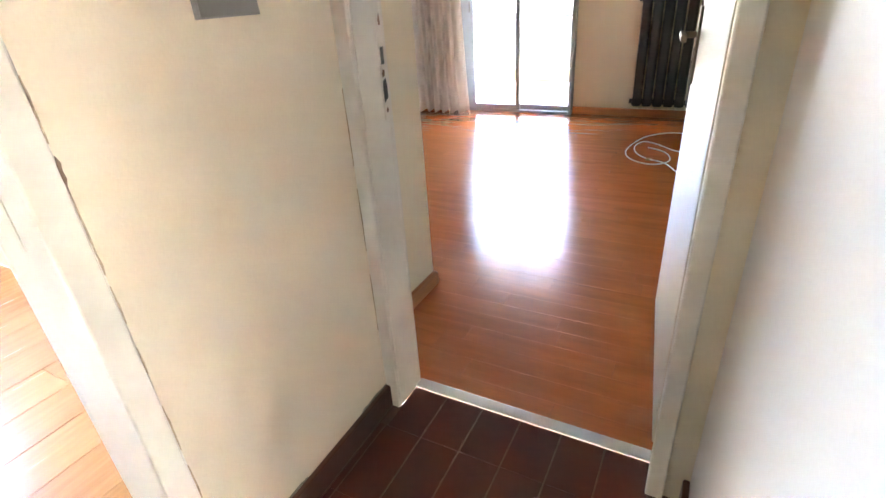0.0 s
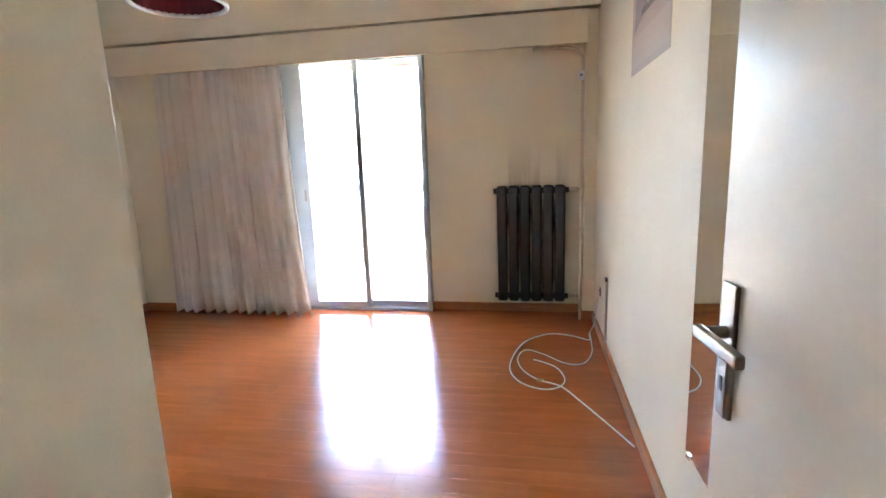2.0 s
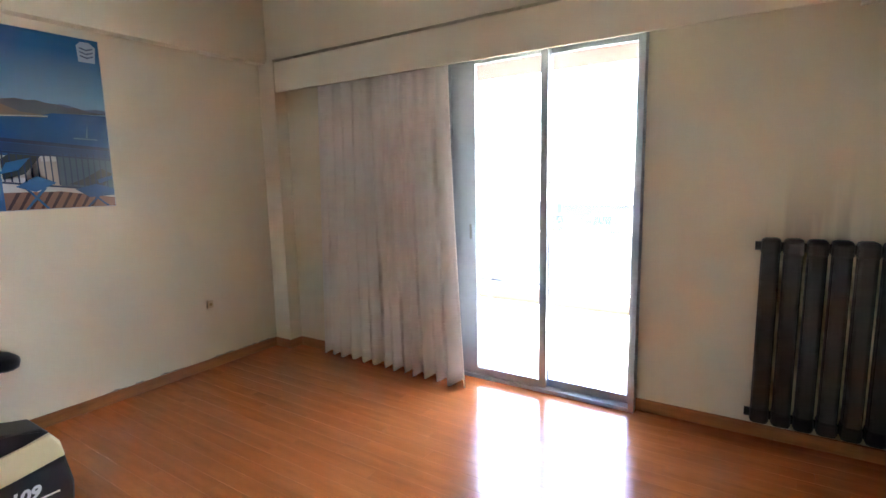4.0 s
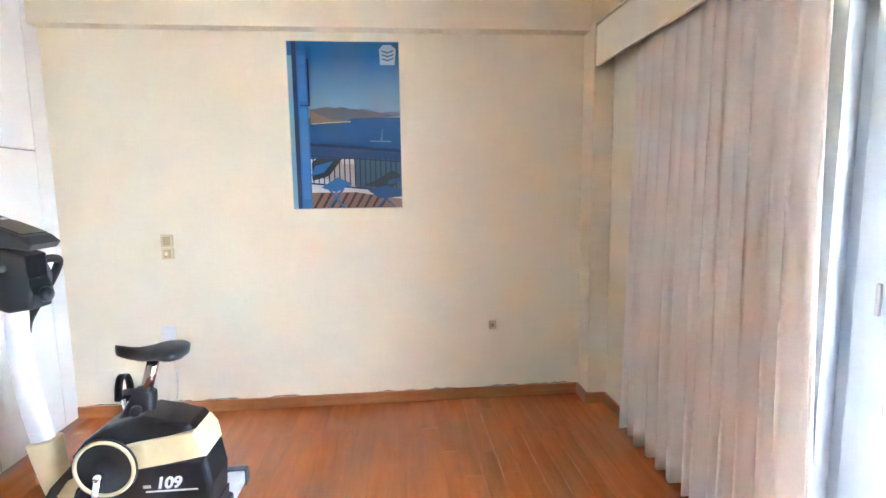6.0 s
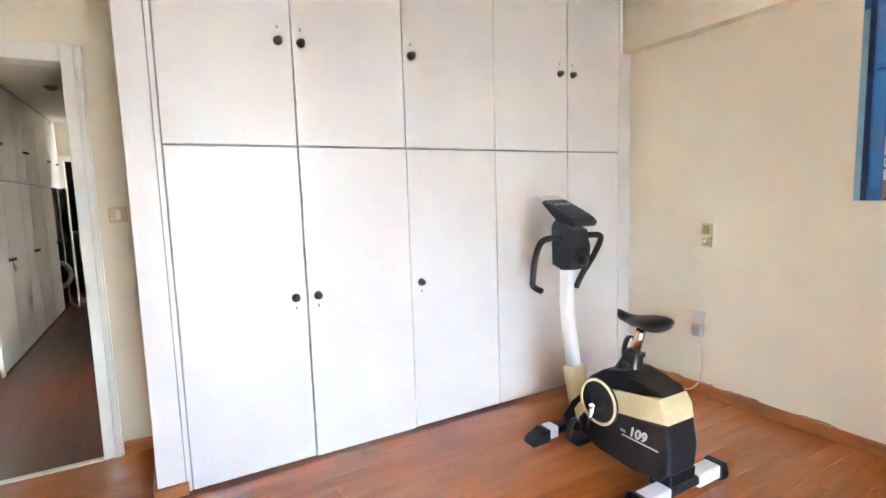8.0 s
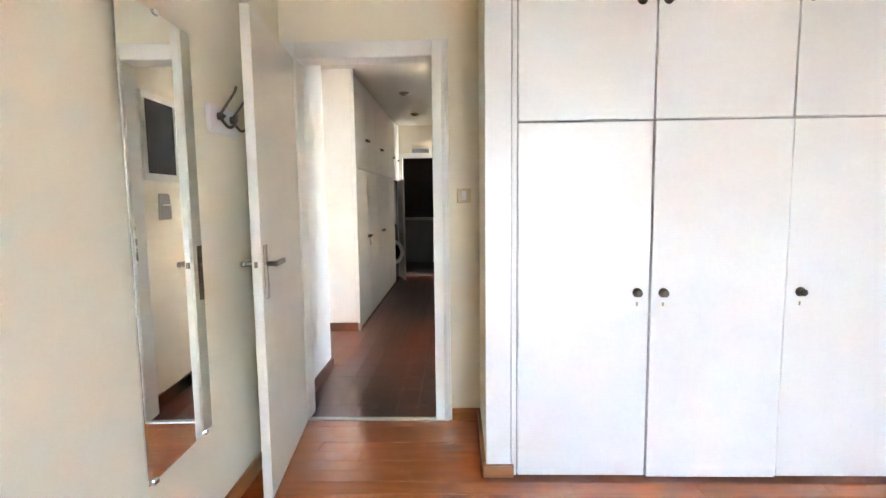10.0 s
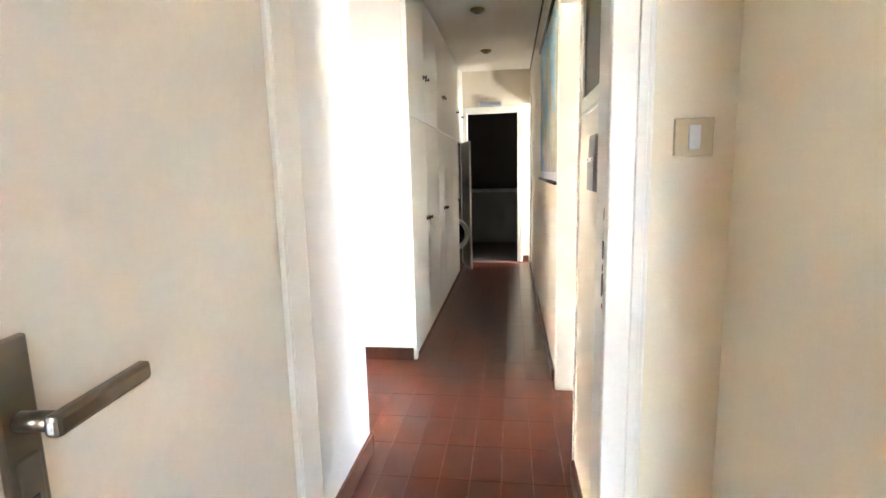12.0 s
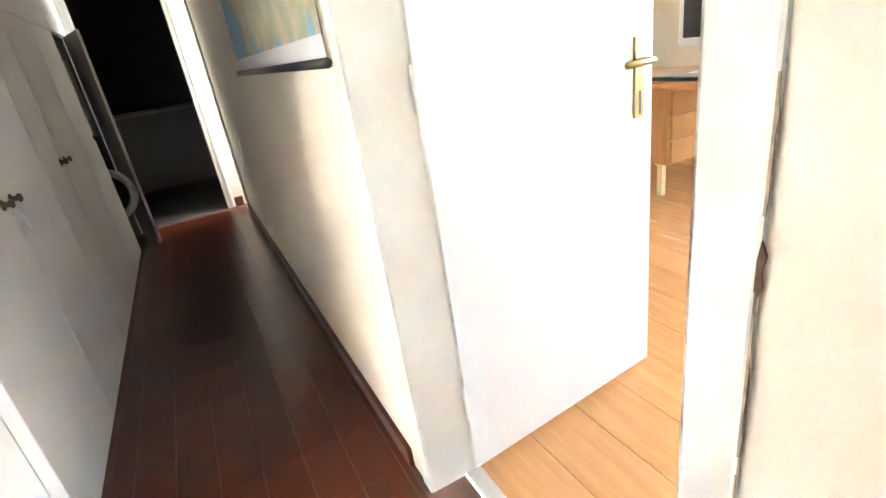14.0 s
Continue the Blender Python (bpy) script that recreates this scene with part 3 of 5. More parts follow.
# ---- bedroom door leaf ----
door = tagged(new("door_1"), "ivory painted flush bedroom door standing open", "door", kind="structure")
door.matrix_world = pose(0.985, -0.572, 0, 0, 0, 5.95)
leaf = part("leaf", boxed(0.0, 0.040, 0.03, 0.785, 0.008, 2.04, bevel=0.003), DOOR_PAINT, door)
part("edge_strip", boxed(0.008, 0.032, 0.785, 0.7875, 0.01, 2.035), FRAME_PAINT, door, "worn bare edge")
part("lock_plate", boxed(0.010, 0.030, 0.7875, 0.79, 0.88, 1.12, bevel=0.001), FRAME_PAINT, door)
part("latch_bolt", boxed(0.014, 0.026, 0.79, 0.801, 1.008, 1.033, bevel=0.002), HANDLE, door)


def lever_set(parent, side, x, y, z, to):
    """A long plate with a lever; side is the way it stands out along x, to the way the lever points along y."""
    h = part("handle_plate", boxed(*sorted((x, x + side * 0.008)), y - 0.021, y + 0.021, z - 0.145, z + 0.08, bevel=0.003), HANDLE, parent, "aged bronze handle plate")
    part("raised_panel", boxed(*sorted((x + side * 0.008, x + side * 0.011)), y - 0.013, y + 0.013, z - 0.145, z - 0.035, bevel=0.002), HANDLE, h)
    part("keyhole", boxed(*sorted((x + side * 0.0105, x + side * 0.0125)), y - 0.004, y + 0.004, z - 0.10, z - 0.075, bevel=0.0008), BLACK, h)
    bm = bmesh.new()
    tube(bm, [(x + side * 0.006, y, z), (x + side * 0.045, y, z)], 0.010, 12)
    part("lever_neck", bm, HANDLE, h, smooth=True)
    part("lever", boxed(*sorted((x + side * 0.040, x + side * 0.056)), *sorted((y - to * 0.014, y + to * 0.125)), z - 0.011, z + 0.011, bevel=0.005), HANDLE, h)


lever_set(door, -1, 0.0, 0.74, 1.018, -1)
lever_set(door, 1, 0.040, 0.74, 1.018, -1)
for z in (0.22, 1.80):
    bm = bmesh.new()
    tube(bm, [(0.014, 0.016, z - 0.04), (0.014, 0.016, z + 0.04)], 0.008, 10)
    box(bm, 0.012, 0.016, 0.0, 0.032, z - 0.035, z + 0.035)
    part("hinge", bm, HANDLE, door)
strike = tagged(new("door_1_strike"), "worn strike holes in the door frame", kind="structure")
part("strike_plate", boxed(DW, DW + 0.0015, -0.612, -0.59, 0.90, 1.12), FRAME_PAINT, strike)
part("latch_hole", boxes((DW + 0.0015, DW + 0.003, -0.606, -0.594, 1.035, 1.075)), BLACK, strike)
part("bolt_hole", prism(bmesh.new(), [(-0.608, 0.945), (-0.593, 0.955), (-0.592, 0.985), (-0.597, 1.003), (-0.607, 0.996), (-0.609, 0.97)], DW + 0.0015, DW + 0.003, "x"), BLACK, strike)
for chip in ([(-0.607, 1.004), (-0.598, 1.008), (-0.596, 1.02), (-0.603, 1.024), (-0.608, 1.014)], [(-0.602, 0.918), (-0.597, 0.921), (-0.596, 0.929), (-0.601, 0.932), (-0.604, 0.924)], [(-0.600, 1.122), (-0.594, 1.125), (-0.597, 1.150), (-0.603, 1.135)]):
    part("paint_chip", prism(bmesh.new(), chip, DW + 0.0015, DW + 0.0024, "x"), BARE, strike, "bare brown wood where paint flaked")

# ---- mirror, hooks, switches ----
mirror = thing("wall_mirror", "tall frameless rectangular mirror hung on the cream wall", "mirror", (EX, 0.6, 0), 1.6)
part("glass", boxed(-0.020, -0.014, -0.218, 0.195, 0.42, 1.87, bevel=0.0015), MIRROR, mirror)
part("backing", boxed(-0.014, -0.008, -0.208, 0.185, 0.43, 1.86), GAP, mirror)
for y, z in ((-0.18, 0.412), (0.15, 0.412), (-0.02, 1.862)):
    part("clip", boxed(-0.026, -0.008, y, y + 0.025, z, z + 0.016, bevel=0.002), CHROME, mirror)

hook_rail = thing("coat_hooks", "white wooden hook board with two dark iron hooks", "coat hooks")
HZ = 1.615
part("board", boxed(EX - 0.018, EX, 0.02, 0.27, 1.55, 1.655, bevel=0.004), WHITE, hook_rail)
for y in (0.09, 0.20):
    bm = bmesh.new()
    tube(bm, curve_points([(1.05, y, HZ + 0.01), (1.035, y, HZ - 0.02), (1.01, y, HZ - 0.045), (0.985, y, HZ - 0.03), (0.978, y, HZ + 0.005)], 5), 0.006, 8)
    tube(bm, curve_points([(1.05, y, HZ), (1.02, y, HZ + 0.04), (0.985, y, HZ + 0.09), (0.975, y, HZ + 0.115)], 5), 0.0055, 8)
    lathe(bm, [(0.0, 1.02), (0.014, 1.036), (0.016, 1.052), (0.012, 1.0525)], (0, y, HZ), "x", 12)
    part("hook", bm, BRONZE, hook_rail, smooth=True)


def switch_plate(name, label, at, turn, w, h, mat, rockers, category="switch"):
    """A wall plate that looks along its own -y; rockers are small raised keys (x, z, w, h, material)."""
    t = thing(name, label, category, at, turn)
    part("plate", boxed(-w / 2, w / 2, -0.010, 0.0, -h / 2, h / 2, bevel=0.003), mat, t)
    for x, z, rw, rh, rm in rockers:
        part("rocker", boxed(x - rw / 2, x + rw / 2, -0.0145, -0.0101, z - rh / 2, z + rh / 2, bevel=0.002), rm, t)
    return t


switch_plate("light_switch", "ivory light switch beside the bedroom door", (0.070, SY, 1.295), 180, 0.078, 0.08, IVORY, [(0, 0.0, 0.024, 0.05, WHITE_PLASTIC)])
pair = switch_plate("double_switch", "two yellowed light switch plates, one above the other", (WX, 0.597, 1.078), 90, 0.07, 0.072, IVORY, [(0, 0.0, 0.04, 0.05, YELLOWED)])
part("lower_plate", boxed(-0.035, 0.035, -0.010, 0.0, -0.113, -0.041, bevel=0.003), IVORY, pair)
part("lower_rocker", boxed(-0.02, 0.02, -0.0145, -0.0101, -0.102, -0.052, bevel=0.002), YELLOWED, pair)
part("dial", lathe(bmesh.new(), [(0.014, -0.0146), (0.014, -0.019), (0.009, -0.022), (0.0, -0.022)], (0, 0, -0.077), "y", 16), BUTTER, pair, smooth=True)
switch_plate("wall_socket", "small yellowed wall socket on the cream wall", (WX, 2.565, 0.485), 90, 0.045, 0.055, IVORY, [(0, 0, 0.022, 0.022, BRASS)], "socket")
socket = switch_plate("power_socket", "white wall socket with a plug and cable", (WX, 0.565, 0.515), 90, 0.085, 0.085, WHITE_PLASTIC, [(0, 0, 0.06, 0.06, WHITE_PLASTIC)], "socket")
switch_plate("aerial_socket", "small grey wall outlet above the skirting", (EX, 2.86, 0.335), -90, 0.035, 0.06, GREY_PLASTIC, [(0, 0.01, 0.014, 0.014, BLACK)], "socket")
conduit = thing("cable_conduit", "thin painted cable conduit above the skirting", "conduit")
part("strip", boxed(EX - 0.012, EX, 2.555, 2.585, 0.06, 0.50, bevel=0.003), PIPE, conduit)
part("cap", boxed(EX - 0.016, EX, 2.55, 2.59, 0.485, 0.51, bevel=0.003), BRONZE, conduit)

plug = thing("bike_power_adapter", "white plug adapter with its lead down to the exercise bike", "adapter")
part("plug_body", boxed(WX + 0.002, WX + 0.05, 0.535, 0.60, 0.385, 0.468, bevel=0.01), WHITE_PLASTIC, plug)
bm = bmesh.new()
tube(bm, curve_points([(WX + 0.035, 0.585, 0.39), (WX + 0.037, 0.60, 0.345), (WX + 0.033, 0.605, 0.22), (WX + 0.035, 0.59, 0.10), (WX + 0.05, 0.54, 0.03), (WX + 0.10, 0.45, 0.008), (WX + 0.28, 0.36, 0.008), (WX + 0.6, 0.33, 0.008), (-2.2, 0.42, 0.008)], 8), 0.004, 8)
part("lead", bm, CABLE, plug, smooth=True)

cable = thing("aerial_cable", "white aerial cable lying in loops on the parquet", "cable")
bm = bmesh.new()
loop = [(1.045, 2.86, 0.28), (1.03, 2.87, 0.10), (1.00, 2.90, 0.01), (0.985, 2.78, 0.006), (0.88, 2.85, 0.006), (0.72, 2.88, 0.006), (0.55, 2.72, 0.006), (0.47, 2.45, 0.006), (0.46, 2.22, 0.006), (0.53, 2.06, 0.006), (0.65, 1.99, 0.006), (0.74, 2.02, 0.009), (0.78, 2.13, 0.006), (0.74, 2.29, 0.006), (0.64, 2.38, 0.006), (0.60, 2.40, 0.006)]
tube(bm, curve_points(loop, 7), 0.0042, 8)
part("loop", bm, CABLE, cable, smooth=True)
bm = bmesh.new()
tube(bm, curve_points([(1.01, 2.95, 0.006), (0.995, 2.74, 0.014), (0.98, 2.55, 0.006), (0.91, 2.37, 0.006), (0.80, 2.36, 0.006), (0.66, 2.50, 0.006), (0.55, 2.56, 0.006), (0.50, 2.42, 0.006), (0.53, 2.25, 0.006), (0.62, 2.11, 0.009), (0.75, 2.02, 0.014), (0.85, 1.86, 0.006), (0.97, 1.62, 0.006), (1.04, 1.47, 0.006)], 7), 0.0042, 8)
part("tail", bm, CABLE, cable, smooth=True)
part("connector", boxed(0.62, 0.66, 2.085, 2.105, 0.0, 0.016, bevel=0.003), BRASS, cable)

# ---- pendant lamp ----
lamp = thing("pendant_lamp", "pendant lamp with a pleated wine red shade and pale rim", "lamp", (-1.08, 1.66, 0))
bm = bmesh.new()
tube(bm, [(0, 0, TOP), (0, 0, 2.27)], 0.004, 8)
lathe(bm, [(0.05, TOP), (0.05, TOP - 0.02), (0.02, TOP - 0.05)], sides=16)
part("cord", bm, WHITE_PLASTIC, lamp)
bm = bmesh.new()
rings = []
for r, z in ((0.07, 2.27), (0.15, 2.20), (0.20, 2.11), (0.205, 2.085)):
    rings.append([bm.verts.new((r * (1 + 0.03 * (k % 2)) * math.cos(k * math.pi / 36), r * (1 + 0.03 * (k % 2)) * math.sin(k * math.pi / 36), z)) for k in range(72)])
for a, b in zip(rings, rings[1:]):
    for k in range(72):
        bm.faces.new((a[k], a[(k + 1) % 72], b[(k + 1) % 72], b[k]))
sh = part("shade", bm, RED_CLOTH, lamp)
sh.modifiers.new("thickness", "SOLIDIFY").thickness = 0.004
bm = bmesh.new()
tube(bm, [(0.213 * math.cos(a), 0.213 * math.sin(a), 2.08) for a in (k * math.pi / 20 for k in range(41))], 0.012, 8, False)
part("rim", bm, WHITE_PLASTIC, lamp, "pale rim", smooth=True)
part("bulb", lathe(bmesh.new(), [(0.012, 2.25), (0.018, 2.21), (0.03, 2.17), (0.028, 2.14), (0.012, 2.125)], sides=14), WHITE_PLASTIC, lamp, smooth=True)

wall_pipe = thing("surface_conduit", "short cream painted conduit above the light switch", "conduit")
bm = bmesh.new()
tube(bm, [(0.008, SY + 0.012, 2.395), (0.19, SY + 0.012, 2.405)], 0.012, 10)
part("tube", bm, PIPE, wall_pipe, smooth=True)


# ---- exercise bike ----
def exercise_bike(at):
    bike = thing("exercise_bike", "black and yellow exercise bike with white column on parquet", "exercise bike", at)

    def foot(name, y, inner, white, end, high, slope):
        f = part(name, boxed(-white, white, y - 0.033, y + 0.033, 0.022, 0.068, bevel=0.012), BLACK, bike, "black steel stabiliser tube")
        for s in (-1, 1):
            part("cover_plate", boxed(*sorted((s * inner, s * white)), y - 0.038, y + 0.038, 0.012, 0.074, bevel=0.008), WHITE_PLASTIC, f, "white cover plate")
            bm = bmesh.new()
            prism(bm, [(s * (white - 0.004), 0.0), (s * end, 0.0), (s * (end + 0.006), 0.02), (s * (end - 0.012), high - slope), (s * (white + 0.02), high), (s * (white - 0.004), high - 0.004)], y - 0.044, y + 0.044, "y", 0.006)
            part("end_cap", bm, BLACK, f, "black plastic end cap")
        return f

    foot("front_foot", -0.345, 0.10, 0.165, 0.275, 0.072, 0.034)
    foot("rear_foot", 0.345, 0.095, 0.25, 0.30, 0.084, 0.006)
    # main shell in three layers of colour
    black = [(-0.16, 0.10), (-0.02, 0.075), (0.1952, 0.06), (0.3168, 0.065), (0.3624, 0.12), (0.37, 0.22), (0.351, 0.335), (0.1952, 0.315), (0.08, 0.30), (0.02, 0.29), (-0.1, 0.26), (-0.17, 0.18)]
    part("lower_shell", prism(bmesh.new(), black, -0.10, 0.10, "x", 0.022), BLACK, bike, "glossy black lower shell", smooth=False)
    cream = [(0.02, 0.292), (0.08, 0.302), (0.1952, 0.317), (0.351, 0.337), (0.34, 0.40), (0.312, 0.442), (0.2256, 0.428), (0.1, 0.41), (0.02, 0.385)]
    part("middle_band", prism(bmesh.new(), cream, -0.098, 0.098, "x", 0.015), BUTTER, bike, "pale yellow middle band")
    top = [(-0.12, 0.30), (-0.05, 0.40), (0.02, 0.387), (0.1, 0.412), (0.2256, 0.43), (0.312, 0.444), (0.292, 0.468), (0.2104, 0.484), (0.12, 0.51), (-0.02, 0.475), (-0.1, 0.42), (-0.15, 0.36)]
    part("top_shell", prism(bmesh.new(), top, -0.09, 0.09, "x", 0.018), BLACK, bike, "black upper shell")
    neck = [(-0.30, 0.05), (-0.14, 0.07), (-0.15, 0.20), (-0.12, 0.32), (-0.16, 0.33), (-0.26, 0.22), (-0.33, 0.12)]
    part("front_neck", prism(bmesh.new(), neck, -0.055, 0.055, "x", 0.015), BLACK, bike, "black front neck")
    inlay = [(-0.21, 0.13), (-0.19, 0.13), (-0.16, 0.22), (-0.10, 0.27), (-0.11, 0.285), (-0.19, 0.25), (-0.235, 0.19)]
    part("neck_inlay", prism(bmesh.new(), inlay, -0.06, 0.06, "x", 0.004), BUTTER, bike, "pale yellow curved inlay")
    part("rear_block", prism(bmesh.new(), [(0.25, 0.03), (0.365, 0.03), (0.372, 0.12), (0.25, 0.12)], -0.085, 0.085, "x", 0.012), BLACK, bike, "black rear block")
    # lettering on both flanks
    for s in (1, -1):
        txt = bpy.data.curves.new("number", "FONT")
        txt.body, txt.size, txt.extrude, txt.align_x, txt.shear = "109", 0.064, 0.0012, "CENTER", 0.22
        tx = new("number", txt)
        tx.parent = bike
        tx.matrix_local = pose(s * 0.1015, 0.205, 0.222, 90, 0, 90 * s)
        txt.offset = 0.0022
        txt.materials.append(WHITE_PLASTIC)
        part("underline", boxed(*sorted((s * 0.100, s * 0.1015)), 0.12, 0.315, 0.206, 0.213, bevel=0.0005), WHITE_PLASTIC, bike)
        part("small_lettering", boxed(*sorted((s * 0.100, s * 0.1015)), 0.112, 0.14, 0.224, 0.236), PALE_GREY, bike)
    # cranks
    for s in (1, -1):
        x = s * 0.103
        part("crank_disc", lathe(bmesh.new(), [(0.02, 0), (0.113, 0.0), (0.118, s * 0.004), (0.118, s * 0.010), (0.112, s * 0.013), (0.05, s * 0.012), (0.03, s * 0.016), (0.0, s * 0.016)], (x - s * 0.002, -0.015, 0.322), "x", 40), BLACK, bike, "black round crank cover", smooth=False)
        bm = bmesh.new()
        tube(bm, [(x + s * 0.0125, -0.015 + 0.107 * math.cos(a), 0.322 + 0.107 * math.sin(a)) for a in (k * math.pi / 24 for k in range(49))], 0.0075, 8, False)
        part("yellow_ring", bm, BUTTER, bike, "pale yellow ring", smooth=True)
        cy, cz = -0.03, 0.30
        py, pz = (cy - 0.035, cz - 0.165) if s > 0 else (cy - 0.035, cz + 0.19)
        bm = bmesh.new()
        tube(bm, [(x + s * 0.030, cy, cz), (x + s * 0.034, (cy + py) / 2, (cz + pz) / 2), (x + s * 0.042, py, pz)], [0.014, 0.011, 0.011], 10)
        tube(bm, [(x, cy, cz), (x + s * 0.045, cy, cz)], 0.013, 12)
        part("crank_arm", bm, CHROME, bike, "chromed crank arm", smooth=True)
        p = part("pedal", boxed(*sorted((x + s * 0.05, x + s * 0.135)), py - 0.045, py + 0.045, pz - 0.016, pz + 0.012, bevel=0.007), BLACK, bike, "black pedal")
        bm = bmesh.new()
        cx = x + s * 0.092
        pts = [(cx + 0.05 * math.cos(a), py - 0.02, pz + 0.0 + 0.095 * math.sin(a)) for a in (q * math.pi / 12 for q in range(13))]
        for a, b in zip(pts, pts[1:]):
            u = [bm.verts.new((q[0], q[1] + d, q[2])) for q, d in ((a, -0.016), (b, -0.016), (b, 0.016), (a, 0.016))]
            bm.faces.new(u)
        bmesh.ops.remove_doubles(bm, verts=bm.verts, dist=1e-5)
        st = part("strap", bm, BLACK, p, smooth=True)
        st.modifiers.new("thickness", "SOLIDIFY").thickness = 0.003
    # column
    def bar(path, w, d, mat, name, label):
        bm, rings = bmesh.new(), []
        for i, (y, z) in enumerate(path):
            a, b = path[max(i - 1, 0)], path[min(i + 1, len(path) - 1)]
            t = Vector((0, b[0] - a[0], b[1] - a[1])).normalized()
            n = Vector((0, t.z, -t.y))
            ww = w[i] if isinstance(w, list) else w
            dd = d[i] if isinstance(d, list) else d
            ring = []
            for k in range(16):
                g = 2 * math.pi * k / 16
                c, q = math.cos(g), math.sin(g)
                cx = math.copysign(abs(c) ** 0.6, c) * ww / 2
                cn = math.copysign(abs(q) ** 0.6, q) * dd / 2
                ring.append(bm.verts.new(Vector((cx, y, z)) + n * cn))
            rings.append(ring)
        for u, v in zip(rings, rings[1:]):
            for k in range(16):
                bm.faces.new((u[k], u[(k + 1) % 16], v[(k + 1) % 16], v[k]))
        bm.faces.new(rings[0]), bm.faces.new(rings[-1])
        return part(name, bm, mat, bike, label, smooth=True)

    bar([(-0.25, 0.14), (-0.27, 0.24), (-0.285, 0.33), (-0.295, 0.395), (-0.296, 0.40)], [0.085, 0.09, 0.095, 0.098, 0.09], [0.07, 0.09, 0.105, 0.115, 0.105], BUTTER, "column_sleeve", "pale yellow plastic sleeve")
    bar([(-0.295, 0.38), (-0.318, 0.50), (-0.338, 0.62), (-0.348, 0.74), (-0.348, 0.85), (-0.34, 0.96)], 0.056, [0.082, 0.08, 0.078, 0.076, 0.075, 0.074], WHITE_PLASTIC, "column", "white painted steel column")
    # console head
    head = [(-0.40, 0.95), (-0.33, 0.925), (-0.25, 0.935), (-0.235, 0.99), (-0.255, 1.05), (-0.25, 1.14), (-0.38, 1.19), (-0.405, 1.16)]
    hd = part("console_neck", prism(bmesh.new(), head, -0.065, 0.065, "x", 0.016), BLACK, bike, "black console neck")
    part("tension_knob", lathe(bmesh.new(), [(0.026, 0), (0.03, 0.006), (0.03, 0.02), (0.022, 0.028), (0.0, 0.028)], (0, -0.24, 0.985), "y", 18), BLACK, hd, smooth=True)
    con = part("console", prism(bmesh.new(), [(-0.455, 1.28), (-0.44, 1.298), (-0.235, 1.210), (-0.205, 1.182), (-0.22, 1.160), (-0.32, 1.175)], -0.086, 0.086, "x", 0.012), BLACK, bike, "sloping black console panel")
    tilt = pose(0, -0.315, 1.248, -23.3, 0, 0)
    screen = part("screen", boxed(-0.066, 0.066, -0.045, 0.075, 0.0, 0.003, bevel=0.001), DARK_PANE, con, "dark display")
    screen.matrix_local = tilt
    holder = part("book_rest", boxed(-0.08, 0.08, -0.062, 0.0, -0.008, 0.0, bevel=0.003), WHITE_PLASTIC, con, "white book rest edge")
    holder.matrix_local = pose(0, -0.446, 1.297, -23.3, 0, 0)
    for k in range(3):
        b = part("button", boxed(-0.05 + 0.04 * k, -0.02 + 0.04 * k, -0.072, -0.058, 0.0, 0.004, bevel=0.0015), PALE_GREY, con)
        b.matrix_local = tilt
    # handlebar
    for s in (1, -1):
        bm = bmesh.new()
        tube(bm, curve_points([(0.0, -0.33, 1.09), (s * 0.09, -0.325, 1.10), (s * 0.185, -0.305, 1.10), (s * 0.218, -0.315, 1.07), (s * 0.212, -0.36, 0.98), (s * 0.183, -0.41, 0.88), (s * 0.167, -0.425, 0.835), (s * 0.125, -0.405, 0.805)], 6), 0.0165, 12)
        part("handlebar", bm, RUBBER, bike, "black foam covered handlebar", smooth=True)
    part("clamp", lathe(bmesh.new(), [(0.03, -0.05), (0.035, -0.045), (0.035, 0.045), (0.03, 0.05)], (0, -0.33, 1.09), "x", 16), BLACK, bike, smooth=True)
    # seat post and saddle
    bar([(0.07, 0.46), (0.085, 0.52), (0.104, 0.585)], [0.085, 0.075, 0.06], [0.15, 0.105, 0.075], BLACK, "post_socket", "black seat post socket")
    bm = bmesh.new()
    tube(bm, [(0, 0.095, 0.55), (0, 0.145, 0.715)], 0.0225, 16)
    part("seat_post", bm, POST_METAL, bike, "chromed seat post with a bronze sheen", smooth=True)
    bm = bmesh.new()
    lathe(bm, [(0.012, 0.03), (0.018, 0.04), (0.022, 0.05), (0.018, 0.07), (0.0, 0.072)], (0, 0.085, 0.52), "x", 12)
    part("adjust_knob", bm, BLACK, bike, smooth=True)
    bm, rings = bmesh.new(), []
    for i in range(15):
        u = i / 14
        y = 0.005 + 0.27 * u
        w = 0.032 + 0.085 * max(0, (u - 0.28) / 0.72) ** 0.75 if u > 0.28 else 0.024 + 0.008 * u / 0.28
        w *= math.sqrt(max(0.02, 1 - max(0, (u - 0.74) / 0.265) ** 2)) * math.sqrt(max(0.05, 1 - max(0, (0.07 - u) / 0.075) ** 2))
        h = (0.036 + 0.026 * u) * math.sqrt(max(0.12, 1 - max(0, (u - 0.8) / 0.21) ** 2))
        zc = 0.752 - 0.014 * math.sin(math.pi * min(1, u * 1.6)) - 0.012 * u
        ring = []
        for k in range(16):
            a = 2 * math.pi * k / 16
            ring.append(bm.verts.new((w * math.cos(a), y, zc + (h * 0.55 if math.sin(a) > 0 else h * 0.62) * math.sin(a))))
        rings.append(ring)
    for a, b in zip(rings, rings[1:]):
        for k in range(16):
            bm.faces.new((a[k], a[(k + 1) % 16], b[(k + 1) % 16], b[k]))
    bm.faces.new(rings[0]), bm.faces.new(rings[-1])
    part("saddle", bm, SADDLE, bike, "black vinyl saddle", smooth=True)
    return bike


